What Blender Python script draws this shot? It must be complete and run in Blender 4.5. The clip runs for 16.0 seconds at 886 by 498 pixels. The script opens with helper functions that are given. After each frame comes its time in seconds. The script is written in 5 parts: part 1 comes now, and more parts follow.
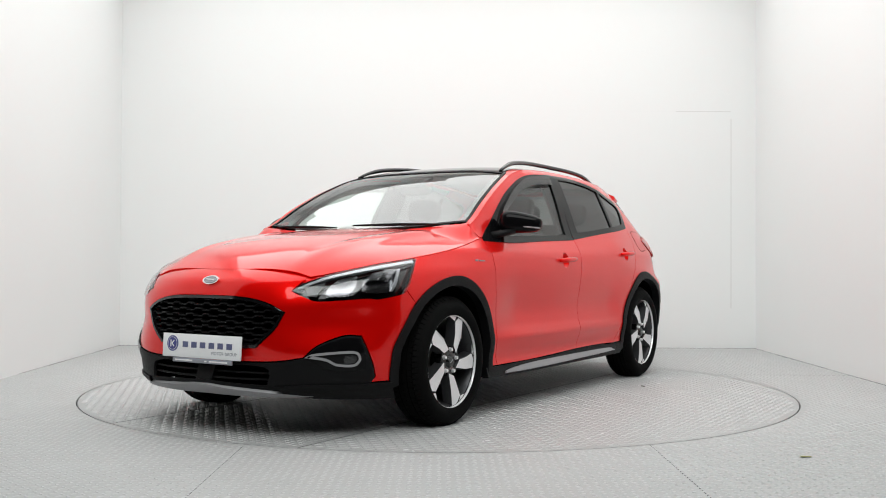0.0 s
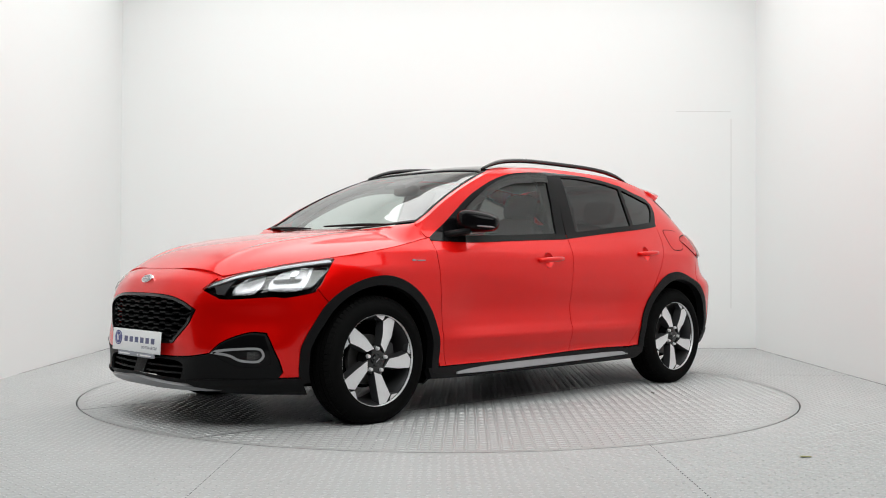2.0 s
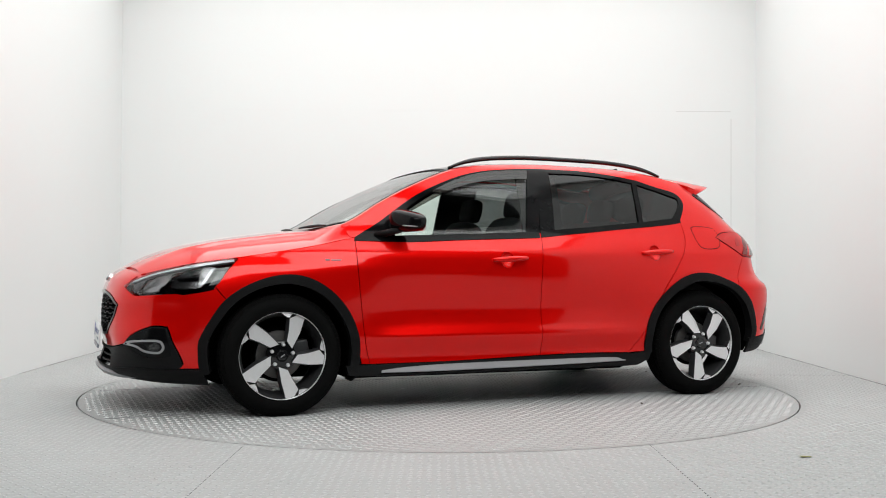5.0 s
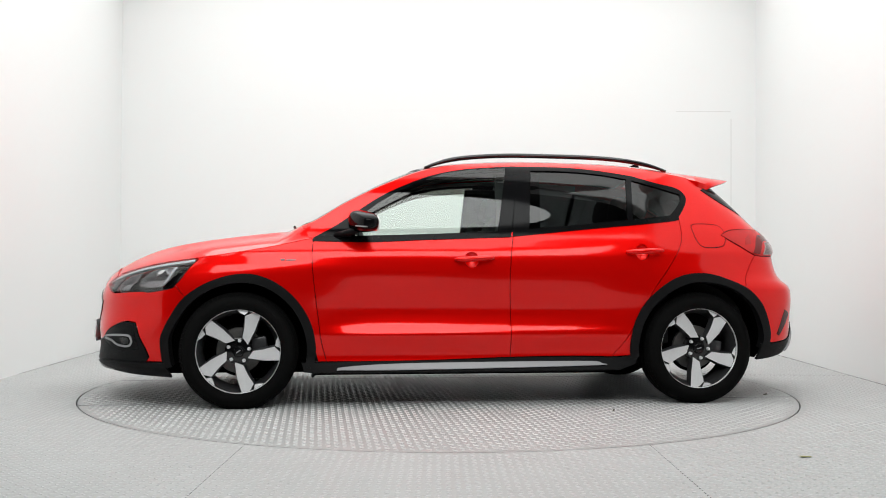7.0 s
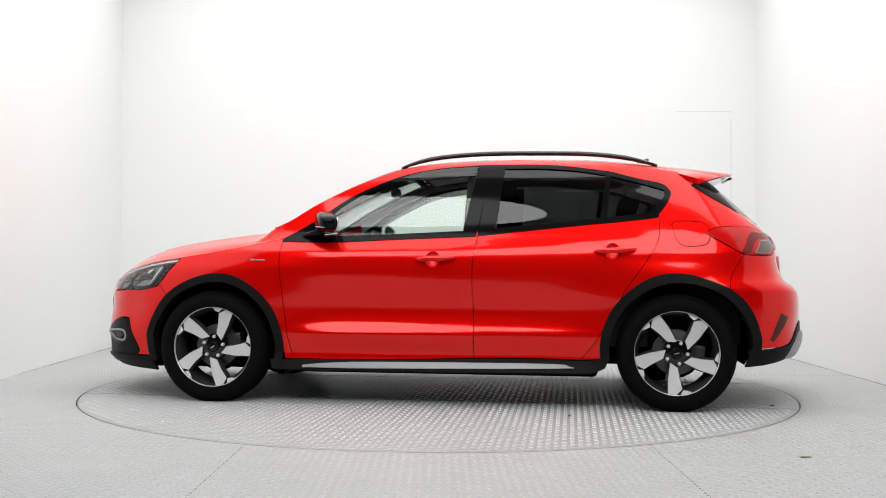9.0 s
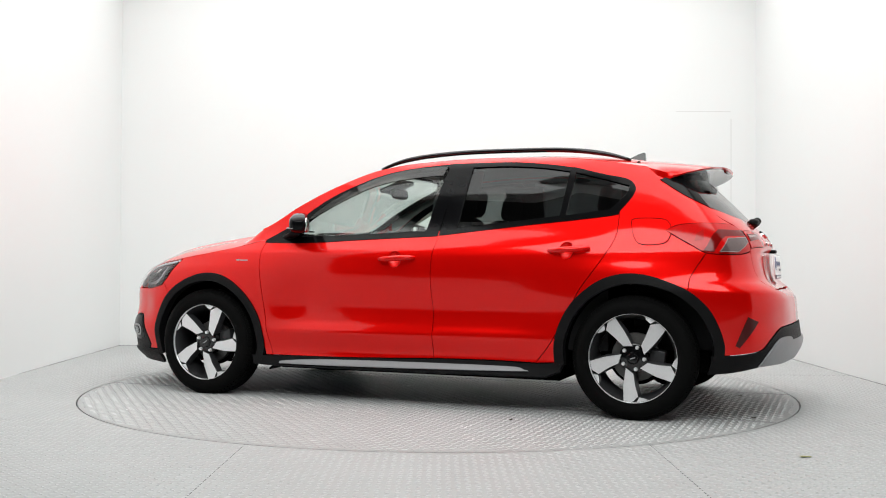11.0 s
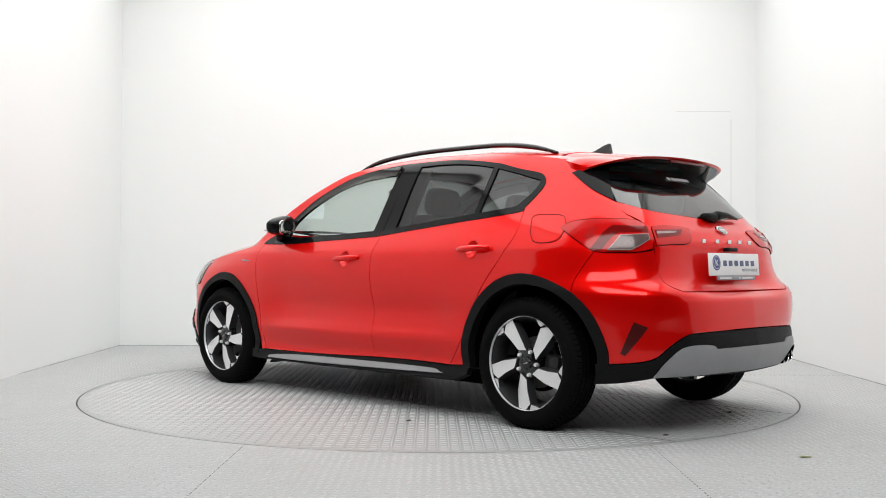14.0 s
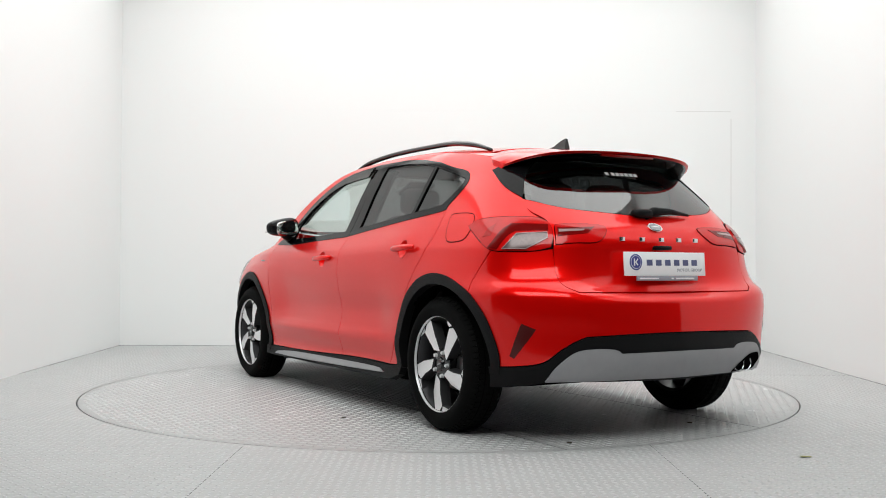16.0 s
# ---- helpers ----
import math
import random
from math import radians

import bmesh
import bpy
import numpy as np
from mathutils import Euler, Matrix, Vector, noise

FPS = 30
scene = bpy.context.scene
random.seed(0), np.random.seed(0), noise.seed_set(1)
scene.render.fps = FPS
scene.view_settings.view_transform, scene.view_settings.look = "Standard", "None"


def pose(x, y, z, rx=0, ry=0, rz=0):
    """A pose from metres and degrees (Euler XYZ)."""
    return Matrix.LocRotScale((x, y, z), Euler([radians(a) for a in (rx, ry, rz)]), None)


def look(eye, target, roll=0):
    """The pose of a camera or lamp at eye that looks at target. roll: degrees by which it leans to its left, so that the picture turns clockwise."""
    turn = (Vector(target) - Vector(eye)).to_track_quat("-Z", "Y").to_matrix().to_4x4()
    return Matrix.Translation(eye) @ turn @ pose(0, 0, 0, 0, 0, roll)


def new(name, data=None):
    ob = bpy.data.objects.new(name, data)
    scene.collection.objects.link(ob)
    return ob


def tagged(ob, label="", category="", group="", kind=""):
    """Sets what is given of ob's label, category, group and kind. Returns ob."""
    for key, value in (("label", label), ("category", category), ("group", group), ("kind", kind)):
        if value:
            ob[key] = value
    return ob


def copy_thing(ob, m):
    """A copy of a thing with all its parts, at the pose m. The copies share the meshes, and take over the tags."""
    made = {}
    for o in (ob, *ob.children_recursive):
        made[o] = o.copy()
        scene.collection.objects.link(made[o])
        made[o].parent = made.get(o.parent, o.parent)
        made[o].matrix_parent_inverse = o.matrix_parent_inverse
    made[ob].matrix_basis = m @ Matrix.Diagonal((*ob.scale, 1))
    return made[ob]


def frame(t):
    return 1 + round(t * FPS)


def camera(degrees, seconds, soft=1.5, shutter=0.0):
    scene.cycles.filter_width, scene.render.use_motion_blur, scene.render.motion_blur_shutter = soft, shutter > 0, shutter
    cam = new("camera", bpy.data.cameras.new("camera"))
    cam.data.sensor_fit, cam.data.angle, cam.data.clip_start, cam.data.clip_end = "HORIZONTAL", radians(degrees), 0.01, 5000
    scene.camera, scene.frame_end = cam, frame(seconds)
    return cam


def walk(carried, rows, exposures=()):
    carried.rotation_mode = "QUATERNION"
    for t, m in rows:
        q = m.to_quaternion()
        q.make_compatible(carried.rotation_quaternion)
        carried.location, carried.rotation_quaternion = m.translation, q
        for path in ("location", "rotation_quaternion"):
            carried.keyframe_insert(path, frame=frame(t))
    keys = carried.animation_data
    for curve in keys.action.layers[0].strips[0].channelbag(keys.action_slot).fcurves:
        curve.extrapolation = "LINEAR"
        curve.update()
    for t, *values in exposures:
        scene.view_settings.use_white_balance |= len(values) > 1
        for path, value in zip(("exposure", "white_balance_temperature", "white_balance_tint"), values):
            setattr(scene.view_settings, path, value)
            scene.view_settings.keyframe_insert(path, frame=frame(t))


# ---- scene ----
cam = camera(48.22, 16.0, 1.0)
EYE, AIM = (0.0, -6.583, 0.817), (0.00347, -5.583, 0.8334)
walk(cam, [(0.0, look(EYE, AIM, 0.29)), (16.0, look(EYE, AIM, 0.29))],
     [(0.0, -.03), (4.0, -.03), (7.0, .06), (9.0, .13), (12.5, .14), (14.0, .09), (16.0, .02)])

# ---- light: a white studio lit from a luminous ceiling ----
world = bpy.data.worlds.new("world")
world.use_nodes = True
world.node_tree.nodes["Background"].inputs[0].default_value = (0.97, 0.98, 1.0, 1)
world.node_tree.nodes["Background"].inputs[1].default_value = 0.3
scene.world = world
scene.view_settings.exposure = 0.0


def area_light(x, y, z, sx, sy, watts, tilt=0):
    d = bpy.data.lights.new("soft_light", "AREA")
    d.shape, d.size, d.size_y, d.energy, d.color = "RECTANGLE", sx, sy, watts, (0.972, 1.0, 0.986)
    o = new("soft_light", d)
    o.matrix_basis = pose(x, y, z, tilt)
    return o


area_light(0, 0.35, 3.95, 5.8, 5.2, 192)
area_light(0, -4.6, 3.9, 5.6, 2.4, 178, 50)  # unseen fill light added over the booth's mouth, tipped towards the car


# ---- shape of the car's skin: smooth curves through a few knots ----
def spline(knots, x):
    """Monotone cubic through (x, y) knots, held flat outside."""
    k = sorted(knots)
    kx, ky = np.array([a for a, *_ in k], float), np.array([a[1] for a in k], float)
    h, d = np.diff(kx), np.diff(ky) / np.diff(kx)
    m = np.zeros(len(kx))
    m[1:-1] = np.where(d[:-1] * d[1:] > 0, 2 * d[:-1] * d[1:] / np.where(d[:-1] + d[1:] == 0, 1, d[:-1] + d[1:]), 0)
    m[0], m[-1] = d[0], d[-1]
    x = np.clip(np.asarray(x, float), kx[0], kx[-1])
    i = np.clip(np.searchsorted(kx, x) - 1, 0, len(h) - 1)
    t = (x - kx[i]) / h[i]
    return (ky[i] * (1 + 2 * t) * (1 - t) ** 2 + h[i] * m[i] * t * (1 - t) ** 2
            + ky[i + 1] * t * t * (3 - 2 * t) + h[i] * m[i + 1] * t * t * (t - 1))


def catmull(points, n=12):
    """Open smooth polyline through the points."""
    p = np.array(points, float)
    if len(p) == 2:
        return p[0] + (p[1] - p[0]) * np.linspace(0, 1, n + 1)[:, None]
    q = np.vstack([2 * p[0] - p[1], p, 2 * p[-1] - p[-2]])
    out = []
    for i in range(1, len(q) - 2):
        t = np.linspace(0, 1, n, endpoint=False)[:, None]
        a, b, c, d = q[i - 1:i + 3]
        out.append(.5 * (2 * b + (c - a) * t + (2 * a - 5 * b + 4 * c - d) * t ** 2 + (3 * b - a - 3 * c + d) * t ** 3))
    return np.vstack(out + [p[-1:]])


WIDE, NOSE, TAIL, XF0, XR0 = 0.905, 2.26, -2.13, 1.0, -1.0
PLAN = catmull([(2.26, -.22), (2.26, 0), (2.247, .25), (2.18, .49), (2.03, .68), (1.79, .80), (1.5, .862), (1.1, .892), (.5, .902), (0, .905),
                (-.6, .905), (-1.1, .903), (-1.5, .883), (-1.78, .835), (-1.955, .73), (-2.062, .51), (-2.112, .26), (-2.13, 0), (-2.13, -.22)], 24)[24:-24]
_len = np.concatenate([[0], np.cumsum(np.hypot(*np.diff(PLAN, axis=0).T))])
_len = -(_len - np.interp(0, -PLAN[:, 0], _len))
_len = np.where(_len > 1.35, 1.35 + (_len - 1.35) * 1.44 / (_len[0] - 1.35), np.where(_len < -1.35, -1.35 + (_len + 1.35) * 1.382 / (-1.35 - _len[-1]), _len))
SF, SR = _len[0], _len[-1]

FRONT = [(.15, 2.14), (.20, 2.20), (.25, 2.245), (.29, 2.235), (.36, 2.215), (.45, 2.235), (.52, 2.24), (.60, 2.235), (.68, 2.215), (.743, 2.185), (.79, 2.12), (.83, 2.03), (.9, 1.85), (1.0, 1.5)]
FRONT_CORNER = [(.15, 2.13), (.20, 2.18), (.25, 2.245), (.33, 2.25), (.40, 2.262), (.47, 2.246), (.54, 2.23), (.61, 2.228), (.68, 2.205), (.743, 2.15), (.79, 2.085), (.83, 2.02), (.9, 1.87), (1.0, 1.6)]
REAR = [(.2, -2.0), (.25, -2.06), (.33, -2.12), (.42, -2.15), (.5, -2.14), (.58, -2.135), (.645, -2.128), (.665, -2.115), (.695, -2.06), (.72, -2.02), (.76, -1.998), (.885, -1.984), (.905, -1.986), (.917, -2.0), (.98, -1.968), (1.02, -1.93), (1.12, -1.84), (1.25, -1.71), (1.36, -1.59), (1.45, -1.45)]
REAR_CORNER = [(.2, -2.0), (.25, -2.07), (.33, -2.13), (.42, -2.15), (.5, -2.15), (.60, -2.158), (.68, -2.15), (.705, -2.13), (.745, -2.075), (.80, -2.045), (.86, -2.03), (.92, -2.02), (.98, -1.99), (1.02, -1.96), (1.12, -1.86), (1.25, -1.72), (1.36, -1.59), (1.45, -1.45)]
LEVELS = (.2, .30, .37, .42, .47, .55, .68, .78, .86, .89, .95, 1.02, 1.26, 1.41, 1.46)
SECTIONS = [
    (2.6, (.06, .03, .0156, .01, .005, .0, .0, .01, .03, .038, .08, .12, .2, .3, .375)),
    (1.95, (.06, .03, .012, .008, .013, .020, .004, .006, .03, .038, .08, .12, .2, .3, .375)),
    (1.80, (.05, .03, .014, .010, .002, -.006, -.003, .008, .036, .045, .092, .134, .21, .31, .385)),
    (1.45, (.03, .02, .0164, .015, .013, .01, .005, .012, .045, .0554, .11, .17, .24, .33, .405)),
    (.95, (.03, .045, .034, .0255, .026, .022, .012, .010, .025, .0346, .085, .135, .22, .31, .385)),
    (.62, (.03, .054, .037, .019, .045, .056, .034, .017, .023, .031, .074, .12, .21, .295, .37)),
    (.0, (.03, .058, .0378, .0245, .0415, .052, .03, .018, .022, .029, .066, .11, .205, .285, .36)),
    (-.68, (.03, .056, .040, .028, .040, .048, .025, .016, .0205, .025, .05, .089, .201, .285, .36)),
    (-.92, (.03, .046, .033, .026, .029, .029, .016, .0145, .02, .024, .045, .083, .2, .285, .36)),
    (-1.4, (.03, .02, .0128, .01, .008, .005, .0, .012, .03, .0348, .06, .09, .215, .31, .385)),
    (-1.85, (.05, .03, .0156, .01, .004, -.004, -.012, .016, .025, .029, .05, .085, .22, .33, .405)),
    (-2.9, (.05, .03, .0156, .01, .005, .0, .0, .01, .025, .029, .05, .085, .22, .33, .405)),
]


def inset(s, z):
    st = np.array([a for a, _ in SECTIONS][::-1])
    vals = np.array([spline(list(zip(LEVELS, d)), z) for _, d in SECTIONS][::-1])
    i = np.clip(np.searchsorted(st, s) - 1, 0, len(st) - 2)
    t = np.clip((s - st[i]) / (st[i + 1] - st[i]), 0, 1)
    n = np.arange(len(np.atleast_1d(t)))
    lo, hi = np.clip(i - 1, 0, None), np.clip(i + 2, None, len(st) - 1)
    a, b = vals[i, n], vals[i + 1, n]
    dd = st[i + 1] - st[i]
    ma, mb = (b - vals[lo, n]) / (st[i + 1] - st[lo]) * dd, (vals[hi, n] - a) / (st[hi] - st[i]) * dd
    return a * (1 + 2 * t) * (1 - t) ** 2 + ma * t * (1 - t) ** 2 + b * t * t * (3 - 2 * t) + mb * t * t * (t - 1)


def skin(s, z):
    """The side, nose and tail: s runs along the waist (x along the flanks, past SF and SR it goes on round the other side)."""
    s, z = np.atleast_1d(np.asarray(s, float)), np.atleast_1d(np.asarray(z, float))
    flip = np.where((s > SF) | (s < SR), -1.0, 1.0)
    s = np.where(s > SF, 2 * SF - s, np.where(s < SR, 2 * SR - s, s))
    x, y = np.interp(s, _len[::-1], PLAN[::-1, 0]), np.interp(s, _len[::-1], PLAN[::-1, 1])
    w = np.clip(y / WIDE, 0, 1)
    c = np.clip((w - .15) / .6, 0, 1)
    c = c * c * (3 - 2 * c)
    kf = spline(FRONT, z) * (1 - c) + spline(FRONT_CORNER, z) * c
    kr = spline(REAR, z) * (1 - c) + spline(REAR_CORNER, z) * c
    x = np.where(x > XF0, XF0 + (x - XF0) * (kf - XF0) / (NOSE - XF0), np.where(x < XR0, XR0 + (x - XR0) * (kr - XR0) / (TAIL - XR0), x))
    return np.stack([x, flip * y * (1 - inset(s, z) / WIDE), z], -1)


CANT = [(1.15, .985), (.95, 1.06), (.75, 1.18), (.5, 1.303), (.25, 1.393), (.0, 1.433), (-.4, 1.452), (-.8, 1.442), (-1.1, 1.415), (-1.35, 1.375), (-1.6, 1.33)]
CREST = [(1.2, .976), (1.08, 1.021), (.9, 1.123), (.7, 1.239), (.5, 1.345), (.3, 1.424), (.1, 1.46), (-.3, 1.483), (-.7, 1.483), (-1.1, 1.465), (-1.4, 1.435), (-1.7, 1.398), (-1.85, 1.378)]
BONNET = [(2.2, .735), (2.12, .791), (2.0, .856), (1.85, .910), (1.65, .955), (1.4, .993), (1.15, 1.022), (1.0, 1.030)]
# the bonnet's shut line on the flank, by waist and height
SEAM = [(2.45, .745), (2.30, .752), (2.148, .785), (1.979, .822), (1.76, .852), (1.5, .887), (1.3, .914), (1.0, .958), (.9, .972)]


def flank(x, z):
    """The waist coordinate of the left flank's point at x and height z."""
    x = np.asarray(x, float)
    px = np.where(x > XF0, XF0 + (x - XF0) * (NOSE - XF0) / (spline(FRONT_CORNER, z) - XF0),
                  np.where(x < XR0, XR0 + (x - XR0) * (TAIL - XR0) / (spline(REAR_CORNER, z) - XR0), x))
    return np.interp(px, PLAN[::-1, 0], _len[::-1])


_cx = np.linspace(-1.6, 1.15, 120)
_ce = skin(flank(_cx, spline(CANT, _cx)), spline(CANT, _cx))
_ss = np.linspace(.9, 2.45, 120)
_se = skin(_ss, spline(SEAM, _ss))


def top(x, y):
    """Windscreen and roof."""
    x, y = np.atleast_1d(np.asarray(x, float)), np.atleast_1d(np.asarray(y, float))
    zc, ze = spline(CREST, x), spline(CANT, x)
    t = np.abs(y) / np.interp(x, _ce[:, 0], _ce[:, 1])
    return np.stack([x, y, zc - (zc - ze) * (.5 * t ** 2 + .5 * t ** 5)], -1)


def bonnet(x, y):
    x, y = np.atleast_1d(np.asarray(x, float)), np.atleast_1d(np.asarray(y, float))
    zc, ze = spline(BONNET, x), np.interp(x, _se[:, 0], _se[:, 2])
    t = np.abs(y) / np.interp(x, _se[:, 0], _se[:, 1])
    crease = .011 * np.exp(-((np.abs(y) - np.interp(x, [1.0, 2.1], [.56, .40])) / .055) ** 2) * np.clip((2.12 - x) / .3, 0, 1)
    return np.stack([x, y, zc - (zc - ze) * (.3 * t ** 2 + .7 * t ** 4) + crease], -1)


# ---- materials ----
def material(name, colour, rough=.5, metal=0.0, coat=0.0, spec=.5):
    m = bpy.data.materials.new(name)
    m.use_nodes = True
    b = m.node_tree.nodes["Principled BSDF"]
    b.inputs["Base Color"].default_value = (*colour, 1)
    b.inputs["Roughness"].default_value, b.inputs["Metallic"].default_value = rough, metal
    b.inputs["Coat Weight"].default_value, b.inputs["Specular IOR Level"].default_value = coat, spec
    b.inputs["Coat Roughness"].default_value = .03
    return m


def varied(m, scale, amount, bump=0.0, bump_scale=200.0, rough=0.0, space="Object"):
    """Blotches in the base colour, a fine grain in the relief and patches in the gloss."""
    t = m.node_tree
    b = t.nodes["Principled BSDF"]
    co = t.nodes.new("ShaderNodeTexCoord")
    n = t.nodes.new("ShaderNodeTexNoise")
    n.inputs["Scale"].default_value, n.inputs["Detail"].default_value = scale, 6
    t.links.new(co.outputs[space], n.inputs["Vector"])
    base = tuple(b.inputs["Base Color"].default_value)
    r = t.nodes.new("ShaderNodeMix")
    r.data_type = "RGBA"
    r.inputs[6].default_value = tuple(c * (1 - amount) for c in base[:3]) + (1,)
    r.inputs[7].default_value = tuple(min(1, c * (1 + amount)) for c in base[:3]) + (1,)
    t.links.new(n.outputs["Fac"], r.inputs[0])
    t.links.new(r.outputs[2], b.inputs["Base Color"])
    if rough:
        k = t.nodes.new("ShaderNodeMapRange")
        v = b.inputs["Roughness"].default_value
        k.inputs[3].default_value, k.inputs[4].default_value = max(.02, v - rough), v + rough
        t.links.new(n.outputs["Fac"], k.inputs[0])
        t.links.new(k.outputs[0], b.inputs["Roughness"])
    if bump:
        g = t.nodes.new("ShaderNodeTexNoise")
        g.inputs["Scale"].default_value, g.inputs["Detail"].default_value = bump_scale, 3
        t.links.new(co.outputs[space], g.inputs["Vector"])
        u = t.nodes.new("ShaderNodeBump")
        u.inputs["Strength"].default_value, u.inputs["Distance"].default_value = bump, .002
        t.links.new(g.outputs["Fac"], u.inputs["Height"])
        t.links.new(u.outputs[0], b.inputs["Normal"])
    return m


def glass(name, tint, rough=.0, base=.07):
    """A pane: clear straight through, with a mirror gloss that grows towards grazing angles."""
    m = bpy.data.materials.new(name)
    m.use_nodes = True
    t = m.node_tree
    t.nodes.clear()
    out, mix = t.nodes.new("ShaderNodeOutputMaterial"), t.nodes.new("ShaderNodeMixShader")
    tr, gl, lw = t.nodes.new("ShaderNodeBsdfTransparent"), t.nodes.new("ShaderNodeBsdfGlossy"), t.nodes.new("ShaderNodeLayerWeight")
    pw, ad = t.nodes.new("ShaderNodeMath"), t.nodes.new("ShaderNodeMath")
    tr.inputs[0].default_value, gl.inputs["Roughness"].default_value, lw.inputs["Blend"].default_value = (*tint, 1), rough, .5
    pw.operation, pw.inputs[1].default_value = "POWER", 4.5
    ad.operation, ad.inputs[1].default_value, ad.inputs[2].default_value = "MULTIPLY_ADD", 1 - base, base
    t.links.new(lw.outputs["Facing"], pw.inputs[0])
    t.links.new(pw.outputs[0], ad.inputs[0])
    t.links.new(ad.outputs[0], mix.inputs[0])
    t.links.new(tr.outputs[0], mix.inputs[1])
    t.links.new(gl.outputs[0], mix.inputs[2])
    t.links.new(mix.outputs[0], out.inputs[0])
    return m


PAINT = varied(material("red_paint", (.78, .0026, .0015), .34, .50, 1.0, .03), 3, .03)
PAINT.node_tree.nodes["Principled BSDF"].inputs["Coat IOR"].default_value = 1.40
PAINT.node_tree.nodes["Principled BSDF"].inputs["Coat Roughness"].default_value = .06
PLASTIC = varied(material("black_plastic", (.0055, .0055, .006), .5, 0, 0, .13), 30, .15, .25, 900, .05)
FRAME = varied(material("black_frame_trim", (.004, .004, .0045), .10, 0, 0, .13), 30, .1)
GLOSS = material("gloss_black", (.005, .005, .0055), .06, 0, .2)
SILVER = varied(material("silver_trim", (.31, .31, .32), .4, .15), 25, .06)
MACHINED = varied(material("machined_alloy", (.82, .82, .83), .32, .45), 60, .06)
DARK_ALLOY = varied(material("dark_alloy", (.055, .055, .058), .34, .5, 0, .4), 60, .1)
RUBBER = varied(material("tyre_rubber", (.0038, .0038, .0038), .75, 0, 0, .06), 40, .2, .3, 500)
DISC = varied(material("worn_steel", (.16, .155, .15), .4, .6), 40, .2)
CHROME = material("chrome", (.8, .8, .8), .12, 1)
VOID = material("dark_cavity", (.003, .003, .003), .9, 0, 0, 0)
TRIM = varied(material("cabin_plastic", (.018, .018, .019), .7, 0, 0, .2), 20, .15)
CLOTH = varied(material("seat_cloth", (.022, .022, .024), .9, 0, 0, .1), 40, .2, .3, 600)
LINING = varied(material("headlining", (.45, .44, .42), .9), 30, .05)
CLEAR = glass("clear_glass", (.80, .88, .84))
SCREEN = glass("windscreen_glass", (.84, .9, .88), 0, .22)
PRIVACY = glass("privacy_glass", (.13, .14, .14), 0, .055)
REAR_GLASS = glass("rear_window_glass", (.17, .18, .18), 0, .16)
LENS = glass("clear_lens", (.93, .93, .94))
RED_LENS = varied(material("red_lens", (.56, .004, .004), .12, 0, .25, .35), 15, .2)
DEEP_RED = varied(material("deep_red_lens", (.16, .002, .002), .12, 0, .3, .3), 25, .25)
REFLECTOR = varied(material("lamp_reflector", (.31, .31, .32), .16, 1.0), 30, .1, .6, 60)
LAMP_WHITE = varied(material("lamp_strip", (.50, .52, .54), .25, .7, .5), 40, .08)
FACET = varied(material("greyish_red_facet", (.42, .009, .008), .15, 0, .3, .3), 60, .15)
REV = varied(material("clear_red_lens", (.13, .09, .088), .2, .2, .5), 90, .35)
LENS_EDGE = material("pale_lens_edge", (.42, .30, .29), .25, .2, .4)
EMBLEM_BLUE = material("emblem_blue", (.30, .31, .33), .25, .4, .5)
PILLAR = varied(material("pillar_lining", (.30, .31, .30), .8), 30, .06)
NAVY = material("blue_grey_print", (.10, .11, .22), .4)
PLATE = varied(material("white_plate", (.88, .89, .90), .3, 0, .3), 40, .02)
BLUE = material("blue_print", (.045, .055, .24), .4)
GREY_PRINT = material("grey_print", (.28, .29, .33), .45)
WHITE_PRINT = material("white_print", (.8, .8, .8), .4)


# ---- builders ----
def link(name, verts, faces, mats, parent=None, label="", smooth=True, normals=None, index=None):
    me = bpy.data.meshes.new(name)
    me.from_pydata([tuple(map(float, v)) for v in verts], [], faces)
    for m in mats if isinstance(mats, (list, tuple)) else [mats]:
        me.materials.append(m)
    if index is not None:
        me.polygons.foreach_set("material_index", index)
    if smooth:
        me.shade_smooth()
    if normals is not None:
        me.normals_split_custom_set(normals)
    me.update()
    ob = new(name, me)
    ob.parent = parent
    if label:
        tagged(ob, label)
    return ob


def part(name, bm, m, parent, label="", smooth=30):
    """Links a bmesh as one mesh under a thing or a part; edges sharper than the angle stay sharp."""
    bmesh.ops.recalc_face_normals(bm, faces=bm.faces)
    me = bpy.data.meshes.new(name)
    for f in bm.faces:
        f.smooth = True
    for e in bm.edges:
        e.smooth = len(e.link_faces) == 2 and e.calc_face_angle(0) < radians(smooth)
    bm.to_mesh(me)
    bm.free()
    for k in m if isinstance(m, (list, tuple)) else [m]:
        me.materials.append(k)
    ob = new(name, me)
    ob.parent = parent
    if label:
        tagged(ob, label)
    return ob


